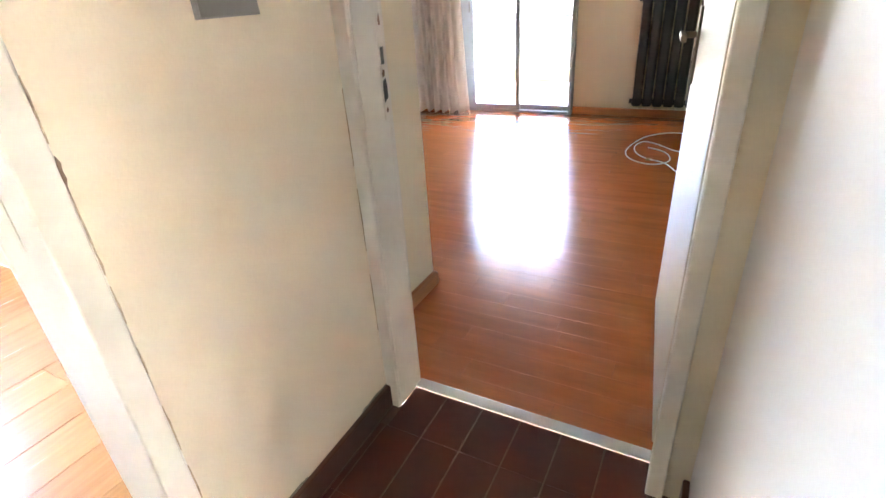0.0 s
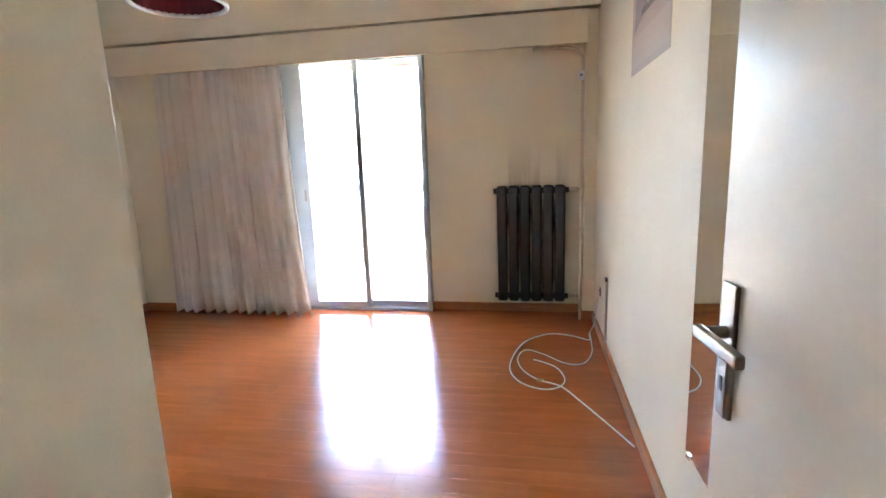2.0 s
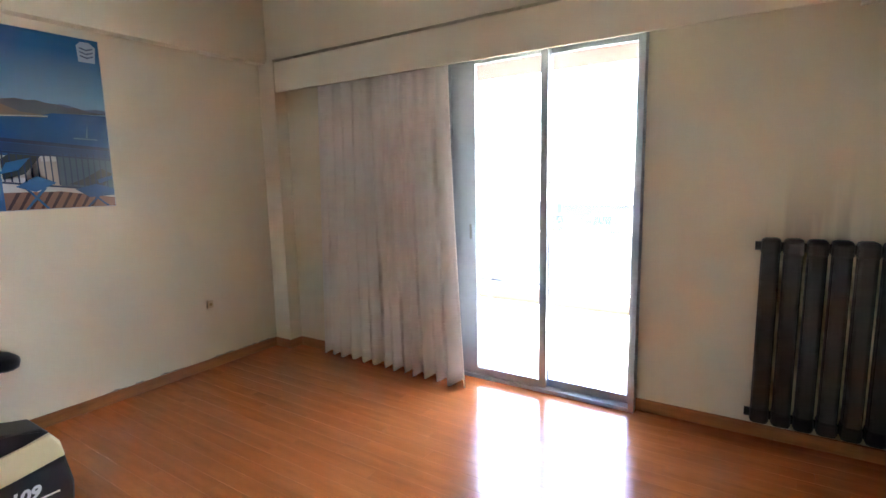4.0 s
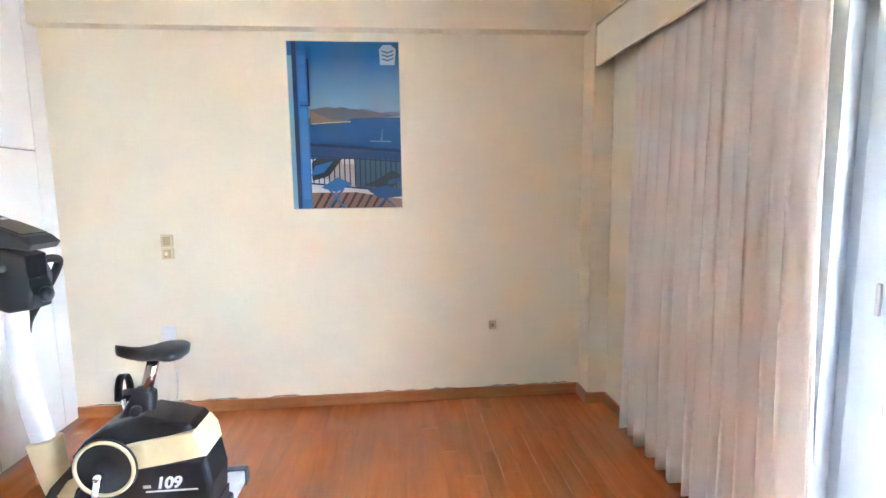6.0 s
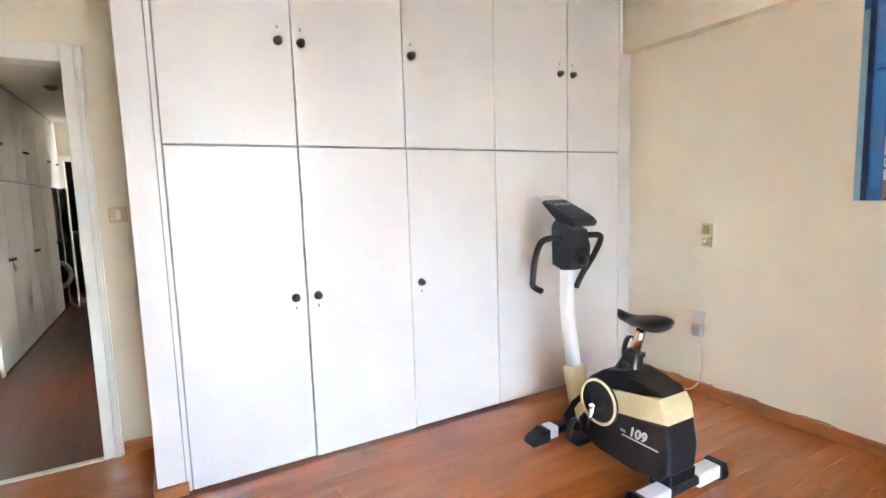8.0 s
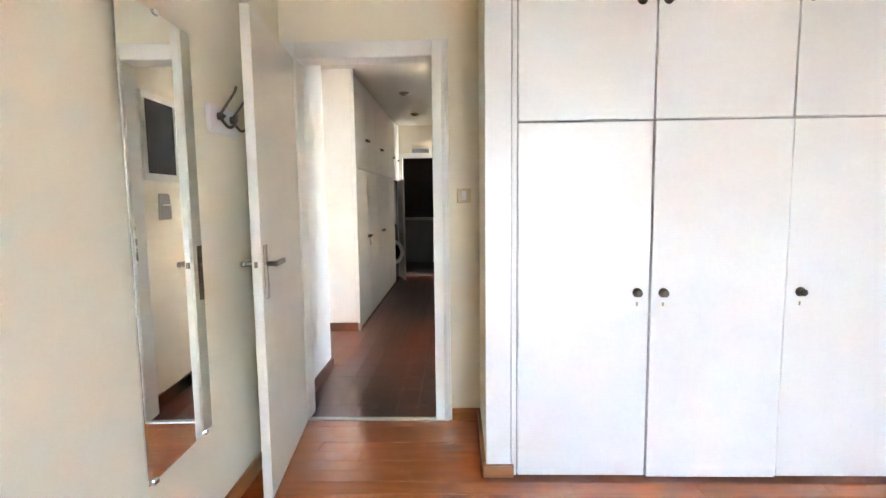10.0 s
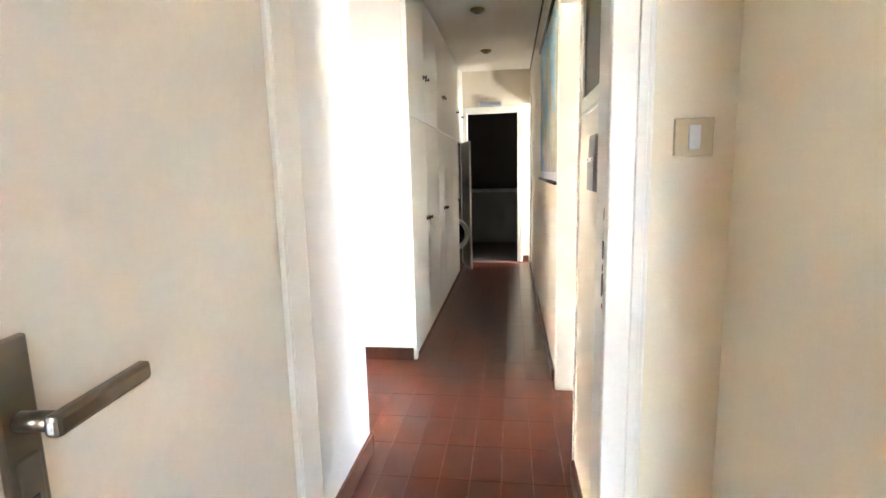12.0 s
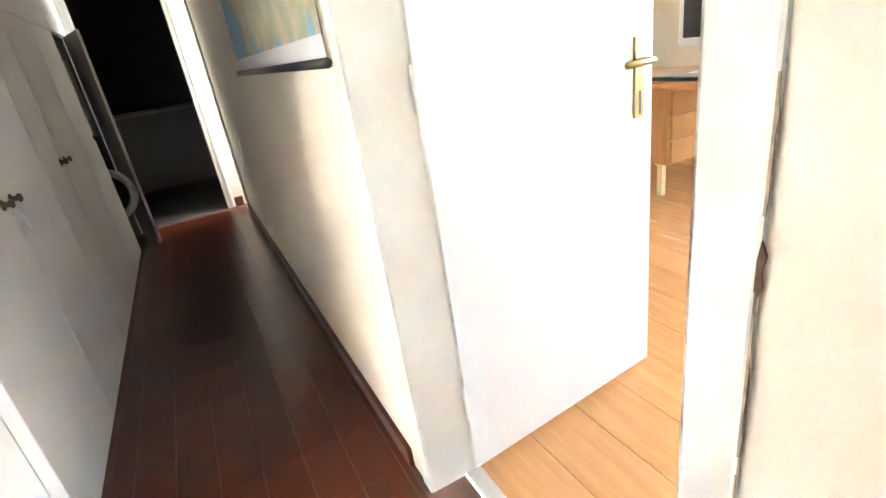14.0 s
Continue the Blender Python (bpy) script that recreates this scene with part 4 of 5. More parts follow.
exercise_bike((-2.02, 0.85, 0))


# ---- posters ----
def flat(bm_rows, y):
    """Flat shapes in the poster's own plane: lists of (u, v) outlines lifted y off the wall."""
    bm = bmesh.new()
    for outline in bm_rows:
        prism(bm, outline, -y, -y + 0.0004, "y")
    return bm


def rect(a, b, c, d):
    return [(a, c), (b, c), (b, d), (a, d)]


def paper(name, c, rough=0.35):
    return material(name, c, rough, vary=0.06, scale=6, grain=60, bump=0.01)


INK_SKY = bpy.data.materials.new("poster sky print")
INK_SKY.use_nodes = True
_n, _l = INK_SKY.node_tree.nodes, INK_SKY.node_tree.links
_co, _sep, _rp = _n.new("ShaderNodeTexCoord"), _n.new("ShaderNodeSeparateXYZ"), _n.new("ShaderNodeValToRGB")
_l.new(_co.outputs["Object"], _sep.inputs[0])
_l.new(_sep.outputs["Z"], _rp.inputs[0])
_l.new(_rp.outputs[0], _n["Principled BSDF"].inputs["Base Color"])
_n["Principled BSDF"].inputs["Roughness"].default_value = 0.3
_e = _rp.color_ramp.elements
_e[0].position, _e[0].color = 0.50, (0.27, 0.46, 0.60, 1)
_e[1].position, _e[1].color = 0.90, (0.018, 0.135, 0.34, 1)

poster = thing("sea_view_poster", "glossy poster of a blue shutter, balcony chairs and bay", "poster", (WX, 1.345, 1.25), 90)
W, H = 0.66, 0.985
part("sheet", boxed(0, W, -0.0008, 0.0, 0, H), paper("poster paper", (0.62, 0.62, 0.6)), poster)
part("sky", flat([rect(0.004, W - 0.004, 0.50, H - 0.004)], 0.0014), INK_SKY, poster)
part("sea", flat([rect(0.1, W - 0.004, 0.30, 0.545)], 0.0016), paper("poster sea print", (0.014, 0.095, 0.26)), poster)
part("hill_range", flat([[(0.12, 0.505), (0.30, 0.515), (0.38, 0.54), (0.60, 0.548), (0.655, 0.555), (0.56, 0.565), (0.50, 0.580), (0.46, 0.578), (0.41, 0.592), (0.36, 0.594), (0.31, 0.606), (0.27, 0.601), (0.22, 0.607), (0.17, 0.598), (0.12, 0.592)]], 0.0018), paper("poster hill print", (0.15, 0.16, 0.18)), poster)
part("shore_town", flat([[(0.12, 0.505), (0.36, 0.515), (0.33, 0.528), (0.24, 0.535), (0.18, 0.56), (0.12, 0.585)]], 0.0020), paper("poster shore print", (0.25, 0.20, 0.15)), poster)
part("terrace_floor", flat([rect(0.1, W - 0.004, 0.004, 0.10)], 0.0016), paper("poster floor print", (0.26, 0.14, 0.10)), poster)
part("floor_shadows", flat([[(0.12 + 0.05 * k, 0.006), (0.135 + 0.05 * k, 0.006), (0.19 + 0.05 * k, 0.098), (0.17 + 0.05 * k, 0.098)] for k in range(9)], 0.0019), paper("poster shadow print", (0.06, 0.03, 0.035)), poster)
part("white_kerb", flat([[(0.1, 0.145), (W - 0.004, 0.055), (W - 0.004, 0.085), (0.1, 0.175)]], 0.0021), paper("poster kerb print", (0.60, 0.58, 0.56)), poster)
part("harbour", flat([rect(0.13, 0.30, 0.18, 0.29), rect(0.22, 0.42, 0.12, 0.27)], 0.0018), paper("poster harbour print", (0.48, 0.42, 0.36)), poster)
part("harbour_water", flat([rect(0.38, W - 0.004, 0.11, 0.30)], 0.0019), paper("poster water print", (0.05, 0.10, 0.14)), poster)
rail_ink = paper("poster rail print", (0.012, 0.03, 0.09))
for a, b in ((0.395, 0.355), (0.327, 0.287), (0.162, 0.102)):
    part("rail_line", flat([[(0.1, a - 0.02 if a > 0.35 else a - 0.01), (W - 0.004, b - 0.02 if a > 0.35 else b - 0.01), (W - 0.004, b), (0.1, a)]], 0.0023), rail_ink, poster)
for k in range(17):
    part("rail_bar", flat([rect(0.125 + 0.031 * k, 0.132 + 0.031 * k, 0.16 - 0.003 * k, 0.315)], 0.0022), rail_ink, poster)
part("chair_near", flat([[(0.17, 0.13), (0.27, 0.19), (0.36, 0.15), (0.26, 0.10)], [(0.20, 0.005), (0.215, 0.005), (0.31, 0.12), (0.295, 0.125)], [(0.30, 0.005), (0.315, 0.005), (0.225, 0.12), (0.21, 0.12)], [(0.11, 0.20), (0.19, 0.22), (0.25, 0.29), (0.14, 0.26)]], 0.0026), paper("poster chair print", (0.03, 0.15, 0.36)), poster)
part("chair_far", flat([[(0.45, 0.11), (0.56, 0.14), (W - 0.004, 0.11), (W - 0.004, 0.07), (0.52, 0.06)], [(0.50, 0.005), (0.515, 0.005), (0.60, 0.09), (0.585, 0.09)], [(0.61, 0.005), (0.625, 0.005), (0.53, 0.09), (0.515, 0.09)], [(0.58, 0.14), (W - 0.004, 0.17), (W - 0.004, 0.19), (0.57, 0.165)]], 0.0026), paper("poster chair dark print", (0.02, 0.08, 0.2)), poster)
part("open_shutter", flat([rect(0.055, 0.115, 0.004, 0.93), rect(0.1, 0.125, 0.62, 0.88)], 0.0028), paper("poster shutter print", (0.035, 0.15, 0.40)), poster)
part("shutter_panel", flat([rect(0.064, 0.106, 0.64, 0.90), rect(0.064, 0.106, 0.06, 0.60)], 0.0032), paper("poster shutter panel print", (0.05, 0.20, 0.48)), poster)
part("shutter_bolt", flat([rect(0.07, 0.125, 0.612, 0.618), rect(0.116, 0.122, 0.62, 0.88)], 0.0034), paper("poster bolt print", (0.008, 0.02, 0.06)), poster)
part("far_ridge", flat([[(0.40, 0.545), (0.655, 0.552), (0.655, 0.578), (0.60, 0.580), (0.54, 0.572), (0.47, 0.590), (0.42, 0.598)]], 0.0017), paper("poster far ridge print", (0.16, 0.21, 0.30)), poster)
part("coast_line", flat([[(0.13, 0.503), (0.24, 0.513), (0.36, 0.519), (0.36, 0.524), (0.24, 0.519), (0.13, 0.511)]], 0.0022), paper("poster coast print", (0.50, 0.48, 0.44)), poster)
part("sailing_boat", flat([[(0.47, 0.402), (0.60, 0.398), (0.595, 0.406), (0.475, 0.409)], [(0.535, 0.41), (0.545, 0.41), (0.550, 0.49)]], 0.0021), paper("poster sail print", (0.16, 0.27, 0.40)), poster)
part("rail_band", flat([[(0.1, 0.372), (W - 0.004, 0.333), (W - 0.004, 0.289), (0.1, 0.329)]], 0.00215), paper("poster rail band print", (0.014, 0.05, 0.14)), poster)
shade_ink = paper("poster shade print", (0.03, 0.035, 0.035))
for shape in ([(0.12, 0.17), (0.22, 0.20), (0.30, 0.30), (0.16, 0.31), (0.12, 0.28)], [(0.42, 0.14), (0.60, 0.12), (0.655, 0.20), (0.60, 0.23), (0.50, 0.17)]):
    part("shrub_shadow", flat([shape], 0.00205), shade_ink, poster)
part("shutter_edge", flat([rect(0.03, 0.055, 0.004, H - 0.004)], 0.0029), paper("poster shutter shade print", (0.012, 0.04, 0.12)), poster)
part("door_reveal", flat([rect(0.004, 0.03, 0.004, 0.90)], 0.0029), paper("poster reveal print", (0.22, 0.42, 0.52)), poster)
part("emblem", flat([[(0.545, 0.85), (0.63, 0.85), (0.64, 0.94), (0.61, 0.965), (0.565, 0.965), (0.54, 0.94)]], 0.0024), paper("poster emblem print", (0.42, 0.52, 0.62)), poster)
part("emblem_waves", flat([[(0.555, 0.925 - 0.022 * k), (0.59, 0.915 - 0.022 * k), (0.625, 0.928 - 0.022 * k), (0.625, 0.937 - 0.022 * k), (0.59, 0.924 - 0.022 * k), (0.555, 0.934 - 0.022 * k)] for k in range(3)], 0.0027), paper("poster wave print", (0.14, 0.18, 0.27)), poster)

poster2 = thing("desert_poster", "faded beige and pink poster on the cream wall", "poster", (EX, 1.975, 1.655), -90)
part("sheet", boxed(0, 0.70, -0.001, 0.0, 0, 1.0), paper("faded poster paper", (0.50, 0.41, 0.36)), poster2)
part("rock_shape", flat([[(0.05, 0.18), (0.2, 0.22), (0.42, 0.36), (0.5, 0.62), (0.38, 0.9), (0.2, 0.86), (0.1, 0.5)]], 0.0018), paper("poster rock print", (0.30, 0.24, 0.25)), poster2)
part("lettering", flat([rect(0.20 + 0.036 * k, 0.226 + 0.036 * k, 0.225, 0.25 + 0.008 * (k % 3)) for k in range(9)], 0.0022), paper("poster lettering print", (0.08, 0.07, 0.08)), poster2)
part("pale_band", flat([rect(0.02, 0.68, 0.03, 0.16)], 0.0018), paper("poster band print", (0.56, 0.47, 0.41)), poster2)

# ---- hall things ----
def map_print():
    """Printed land and sea: flat tints parted along ragged coasts."""
    m = bpy.data.materials.new("map print")
    m.use_nodes = True
    n, l = m.node_tree.nodes, m.node_tree.links
    co, coast, relief = n.new("ShaderNodeTexCoord"), n.new("ShaderNodeTexNoise"), n.new("ShaderNodeTexNoise")
    coast.inputs["Scale"].default_value, coast.inputs["Detail"].default_value = 2.3, 5
    relief.inputs["Scale"].default_value, relief.inputs["Detail"].default_value = 9.0, 4
    tint, land, mix = n.new("ShaderNodeValToRGB"), n.new("ShaderNodeValToRGB"), n.new("ShaderNodeMix")
    mix.data_type = "RGBA"
    tint.color_ramp.elements[0].position, tint.color_ramp.elements[0].color = 0.475, (0, 0, 0, 1)
    tint.color_ramp.elements[1].position, tint.color_ramp.elements[1].color = 0.49, (1, 1, 1, 1)
    land.color_ramp.elements[0].position, land.color_ramp.elements[0].color = 0.38, (0.30, 0.33, 0.21, 1)
    land.color_ramp.elements[1].position, land.color_ramp.elements[1].color = 0.62, (0.50, 0.40, 0.25, 1)
    for t in (coast, relief):
        l.new(co.outputs["Object"], t.inputs["Vector"])
    l.new(coast.outputs["Fac"], tint.inputs[0])
    l.new(relief.outputs["Fac"], land.inputs[0])
    l.new(tint.outputs[0], mix.inputs["Factor"])
    mix.inputs["A"].default_value = (0.16, 0.36, 0.48, 1)
    l.new(land.outputs[0], mix.inputs["B"])
    l.new(mix.outputs["Result"], n["Principled BSDF"].inputs["Base Color"])
    n["Principled BSDF"].inputs["Roughness"].default_value = 0.5
    return m


wall_map = thing("wall_map", "large wall map in blue and tan with dark rods", "map")
part("sheet", boxed(HW + 0.004, HW + 0.006, -3.72, -2.25, 1.165, 2.15), map_print(), wall_map)
part("white_margin", boxed(HW + 0.0062, HW + 0.0066, -3.72, -2.25, 1.165, 1.215), paper("map margin print", (0.62, 0.61, 0.60), 0.5), wall_map)
bm = bmesh.new()
tube(bm, [(HW + 0.012, -3.74, 1.158), (HW + 0.012, -2.235, 1.158)], 0.011, 10)
part("bottom_rod", bm, BLACK, wall_map, smooth=True)
bm = bmesh.new()
tube(bm, [(HW + 0.012, -3.74, 2.155), (HW + 0.012, -2.235, 2.155)], 0.011, 10)
part("top_rod", bm, BLACK, wall_map, smooth=True)

intercom = thing("door_chime_box", "grey plastic chime box with a pale strip on the hall wall", "chime box", (0, 0.012, 0))
part("body", prism(bmesh.new(), [(-1.079, 1.168), (-0.942, 1.168), (-0.953, 1.326), (-0.962, 1.333), (-1.062, 1.333), (-1.071, 1.323), (-1.079, 1.28)], HW, HW + 0.012, "x", 0.004), GREY_PLASTIC, intercom)
part("pale_strip", boxed(HW + 0.0121, HW + 0.0145, -1.078, -0.981, 1.256, 1.267, bevel=0.001), WHITE_PLASTIC, intercom)
for y in (-1.073, -0.988):
    part("screw", lathe(bmesh.new(), [(0.003, 0.0), (0.003, 0.001), (0.0, 0.0014)], (HW + 0.0146, y, 1.2615), "x", 10), BLACK, intercom)
part("lower_cover", prism(bmesh.new(), [(-1.077, 1.170), (-0.957, 1.170), (-0.957, 1.235), (-0.966, 1.248), (-0.985, 1.254), (-1.077, 1.254)], HW + 0.0121, HW + 0.0155, "x", 0.0015), GREY_PLASTIC, intercom)

fuse_box = thing("fuse_box", "white framed fuse box with a dark smoked cover", "fuse box")
part("frame", boxes((HW, HW + 0.02, -1.20, -0.79, 1.41, 1.455), (HW, HW + 0.02, -1.20, -0.79, 1.90, 1.94), (HW, HW + 0.02, -1.20, -1.165, 1.455, 1.90), (HW, HW + 0.02, -0.825, -0.79, 1.455, 1.90), bevel=0.003), FRAME_PAINT, fuse_box)
part("cover", boxed(HW, HW + 0.013, -1.165, -0.825, 1.455, 1.90), DARK_PANE, fuse_box)

study_door = tagged(new("door_2"), "white painted study door standing wide open", "door", kind="structure")
study_door.matrix_world = pose(HI - 0.004, PS + 0.006, 0, 0, 0, 95)
part("leaf", boxed(-0.04, 0.0, 0.0, 0.775, 0.008, 2.04, bevel=0.003), WHITE, study_door)
h = part("handle_plate", boxed(0.0, 0.008, 0.69, 0.73, 0.88, 1.10, bevel=0.003), BRASS, study_door, "brass handle plate")
bm = bmesh.new()
tube(bm, [(0.006, 0.71, 1.035), (0.05, 0.71, 1.035), (0.053, 0.66, 1.035), (0.053, 0.60, 1.035)], 0.009, 10)
part("lever", bm, BRASS, h, smooth=True)
part("keyhole", boxed(0.008, 0.0095, 0.706, 0.714, 0.89, 0.955), BLACK, h)
for z in (0.25, 1.08, 1.85):
    bm = bmesh.new()
    tube(bm, [(0.004, -0.006, z - 0.05), (0.004, -0.006, z + 0.05)], 0.007, 10)
    part("hinge", bm, FRAME_PAINT, study_door, smooth=True)
strike2 = tagged(new("door_2_strike"), "worn strike plate in the study door frame", kind="structure")
part("strike_plate", boxed(0.11, 0.135, PN - 0.0015, PN, 0.89, 1.13), FRAME_PAINT, strike2)
part("splintered_edge", prism(bmesh.new(), [(PN + 0.0505, 0.985), (PN + 0.053, 0.980), (PN + 0.0560, 0.990), (PN + 0.0545, 1.000), (PN + 0.0565, 1.012), (PN + 0.0525, 1.022), (PN + 0.0505, 1.008)], HW + 0.004, HW + 0.0055, "x"), BARE, strike2, "splintered bare wood at the frame edge")
part("latch_hole", boxed(0.116, 0.13, PN - 0.003, PN - 0.0015, 1.03, 1.075), BLACK, strike2)


def hall_cabinet(y0, y1, doors, open_last=False):
    """A built-in cabinet unit of the hall, from y0 down to y1, with door seams at the given places."""
    c = thing("hall_cabinet", "white built-in hall cabinet, upper and lower doors, dark knobs" if not open_last else "white built-in hall cabinet with its lower door open", "cabinet", group="hall cabinets")
    back = RX - 0.001
    # The dark body colour paints shade into the seams and the open inside.
    if open_last:
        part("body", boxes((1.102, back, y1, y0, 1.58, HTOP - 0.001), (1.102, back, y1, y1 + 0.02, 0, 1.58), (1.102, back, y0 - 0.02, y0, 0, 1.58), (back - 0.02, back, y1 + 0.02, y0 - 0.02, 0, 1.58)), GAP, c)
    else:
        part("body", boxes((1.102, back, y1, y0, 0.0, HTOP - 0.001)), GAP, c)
    edges = [y0, *doors, y1]
    for i, (a, b) in enumerate(zip(edges, edges[1:])):
        kside = b + 0.05 if i % 2 == 0 else a - 0.05
        if not open_last:
            d = part("lower_door", boxed(1.08, 1.1015, b + 0.0025, a - 0.0025, 0.012, 1.585, bevel=0.0025), WHITE, c)
            part("knob", lathe(bmesh.new(), [(0.018, 0.0), (0.018, -0.004), (0.009, -0.008), (0.009, -0.018), (0.016, -0.024), (0.012, -0.031), (0.0, -0.032)], (1.08, kside, 0.89), "x", 14), BRONZE, d, smooth=True)
        u = part("upper_door", boxed(1.08, 1.1015, b + 0.0025, a - 0.0025, 1.592, HTOP - 0.03, bevel=0.0025), WHITE, c)
        part("knob", lathe(bmesh.new(), [(0.018, 0.0), (0.018, -0.004), (0.009, -0.008), (0.009, -0.018), (0.016, -0.024), (0.012, -0.031), (0.0, -0.032)], (1.08, kside, 1.91), "x", 14), BRONZE, u, smooth=True)
    if open_last:
        piv = part("lower_door", boxed(0.0, 0.02, 0.0, 0.50, 0.012, 1.585, bevel=0.0025), WHITE, c, "open white cabinet door")
        piv.matrix_world = pose(1.076, y1 + 0.02, 0, 0, 0, 17)
        part("knob", lathe(bmesh.new(), [(0.018, 0.0), (0.009, -0.008), (0.009, -0.018), (0.016, -0.024), (0.0, -0.032)], (0.0, 0.45, 0.89), "x", 14), BRONZE, piv, smooth=True)
    return c


structure("trim_cabinet_edge", boxes((1.07, 1.1045, RS - 0.055, RS - 0.002, 0.0, HTOP - 0.001), (1.076, 1.1045, RS - 0.078, RS - 0.058, 0.0, HTOP - 0.001), bevel=0.004), WHITE, "white moulded corner trim of the hall cabinets")
hall_cabinet(RS - 0.08, -3.84, [-3.215])
hall_cabinet(-3.842, -4.86, [-4.22])
hall_cabinet(-4.862, -5.48, [])
hall_cabinet(-5.482, -6.05, [], True)
structure("trim_cabinet_end", boxes((1.08, 1.105, FAR, -6.052, 0.0, HTOP - 0.001)), WHITE, "white filler beside the hall cabinets")
ribbon = thing("cabinet_ribbon", "small white ribbon tied to the cabinet knob", "ribbon")
bm = bmesh.new()
tube(bm, curve_points([(1.06, -3.175, 0.89), (1.052, -3.17, 0.845), (1.058, -3.19, 0.81), (1.05, -3.18, 0.785)], 4), 0.007, 8)
tube(bm, curve_points([(1.06, -3.175, 0.885), (1.052, -3.215, 0.825), (1.054, -3.23, 0.79)], 4), 0.007, 8)
part("loop", bm, WHITE_PLASTIC, ribbon, smooth=True)

washer = thing("washing_machine", "white front-loading washing machine with its porthole door open", "washing machine")
part("body", boxed(1.24, 1.58, -6.035, -5.60, 0.01, 0.85, bevel=0.012), WHITE_PLASTIC, washer)
part("drum_opening", lathe(bmesh.new(), [(0.17, 0.0), (0.17, -0.006), (0.14, -0.004), (0.13, 0.0)], (1.24, -5.81, 0.45), "x", 28), GREY_PLASTIC, washer, smooth=True)
ringbm = bmesh.new()
tube(ringbm, [(0.178 * math.cos(a), 0, 0.178 * math.sin(a)) for a in (k * math.pi / 18 for k in range(37))], 0.028, 10, False)
pr = part("porthole_ring", ringbm, WHITE_PLASTIC, washer, "white porthole ring", smooth=True)
pr.matrix_world = pose(1.165, -5.545, 0.46, 0, 0, 5)
gp = part("porthole_glass", lathe(bmesh.new(), [(0.15, 0.0), (0.14, 0.01), (0.10, 0.02), (0.0, 0.022)], (0, 0, 0), "y", 24), DARK_PANE, pr, smooth=True)
freezer = thing("stacked_dryer", "grey tumble dryer stacked on the washing machine", "dryer")
part("body", boxed(1.12, 1.58, -6.02, -5.51, 0.855, 1.56, bevel=0.012), PALE_GREY, freezer)
part("panel", boxed(1.115, 1.12, -6.0, -5.53, 1.42, 1.55, bevel=0.001), GREY_PLASTIC, freezer)

for y in (-3.66, -5.06):
    spot = thing("ceiling_spotlight", "unlit brass recessed ceiling spotlight", "ceiling light", group="hall ceiling spotlights")
    part("ring", lathe(bmesh.new(), [(0.058, HTOP), (0.062, HTOP - 0.008), (0.05, HTOP - 0.02), (0.04, HTOP - 0.022)], (0.71, y, 0), "z", 22), BRASS, spot, smooth=True)
    part("lens", lathe(bmesh.new(), [(0.04, HTOP - 0.018), (0.03, HTOP - 0.032), (0.0, HTOP - 0.038)], (0.71, y, 0), "z", 18), GREY_PLASTIC, spot, smooth=True)

lampbar = thing("emergency_light", "clear plastic emergency light above the end door", "emergency light")
part("base", boxed(0.56, 0.86, FAR, FAR + 0.025, 2.045, 2.105, bevel=0.004), WHITE_PLASTIC, lampbar)
part("cover", boxed(0.565, 0.855, FAR + 0.026, FAR + 0.055, 2.048, 2.102, bevel=0.012), FROST, lampbar)
part("tube_lamp", boxed(0.61, 0.81, FAR + 0.0255, FAR + 0.026, 2.068, 2.082), PALE_GREY, lampbar)

counter = thing("dark_counter", "dark kitchen counter barely seen in the unlit room", "counter")
part("cabinet", boxed(0.1, 1.6, FAR - 2.35, FAR - 1.8, 0.0, 0.86, bevel=0.006), GREY_PLASTIC, counter)
part("worktop", boxed(0.08, 1.62, FAR - 2.36, FAR - 1.77, 0.86, 0.90, bevel=0.006), PALE_GREY, counter)

# ---- study ----
desk = thing("desk", "orange beech desk with three drawers and pale legs", "desk", (0.2, 0, 0))
part("top", boxed(-3.0, -2.28, -4.05, -2.85, 0.70, 0.735, bevel=0.006), OAK, desk)
part("drawer_case", boxed(-2.95, -2.32, -3.98, -3.33, 0.22, 0.70, bevel=0.004), OAK, desk)
for k in range(3):
    d = part("drawer", boxed(-2.93, -2.34, -3.329, -3.31, 0.235 + 0.15 * k, 0.375 + 0.15 * k, bevel=0.004), OAK, desk)
    part("pull", lathe(bmesh.new(), [(0.012, 0.0), (0.012, 0.015), (0.02, 0.02), (0.016, 0.032), (0.0, 0.033)], (-2.635, -3.31, 0.305 + 0.15 * k), "y", 14), WHITE_PLASTIC, d, smooth=True)
for x, y in ((-2.36, -3.9), (-2.36, -3.40), (-2.92, -3.9), (-2.92, -3.40), (-2.33, -2.93), (-2.92, -2.93)):
    part("leg", boxed(x - 0.02, x + 0.02, y - 0.02, y + 0.02, 0, 0.70 if y > -3.0 else 0.22, bevel=0.004), BUTTER, desk)
monitor = thing("monitor", "white framed computer monitor with a dark screen on the desk", "monitor", (0.2, 0, 0))
part("case", boxed(-2.72, -2.66, -3.55, -3.0, 0.90, 1.32, bevel=0.012), WHITE_PLASTIC, monitor)
part("screen", boxed(-2.66, -2.655, -3.51, -3.04, 0.95, 1.29), DARK_PANE, monitor)
part("stand", boxes((-2.71, -2.67, -3.33, -3.22, 0.74, 0.90), (-2.78, -2.58, -3.40, -3.15, 0.735, 0.752), bevel=0.004), WHITE_PLASTIC, monitor)
keyboard = thing("keyboard", "black keyboard on the desk", "keyboard", (0.2, 0, 0))
part("body", boxed(-2.50, -2.36, -3.50, -3.05, 0.735, 0.757, bevel=0.004), BLACK, keyboard)
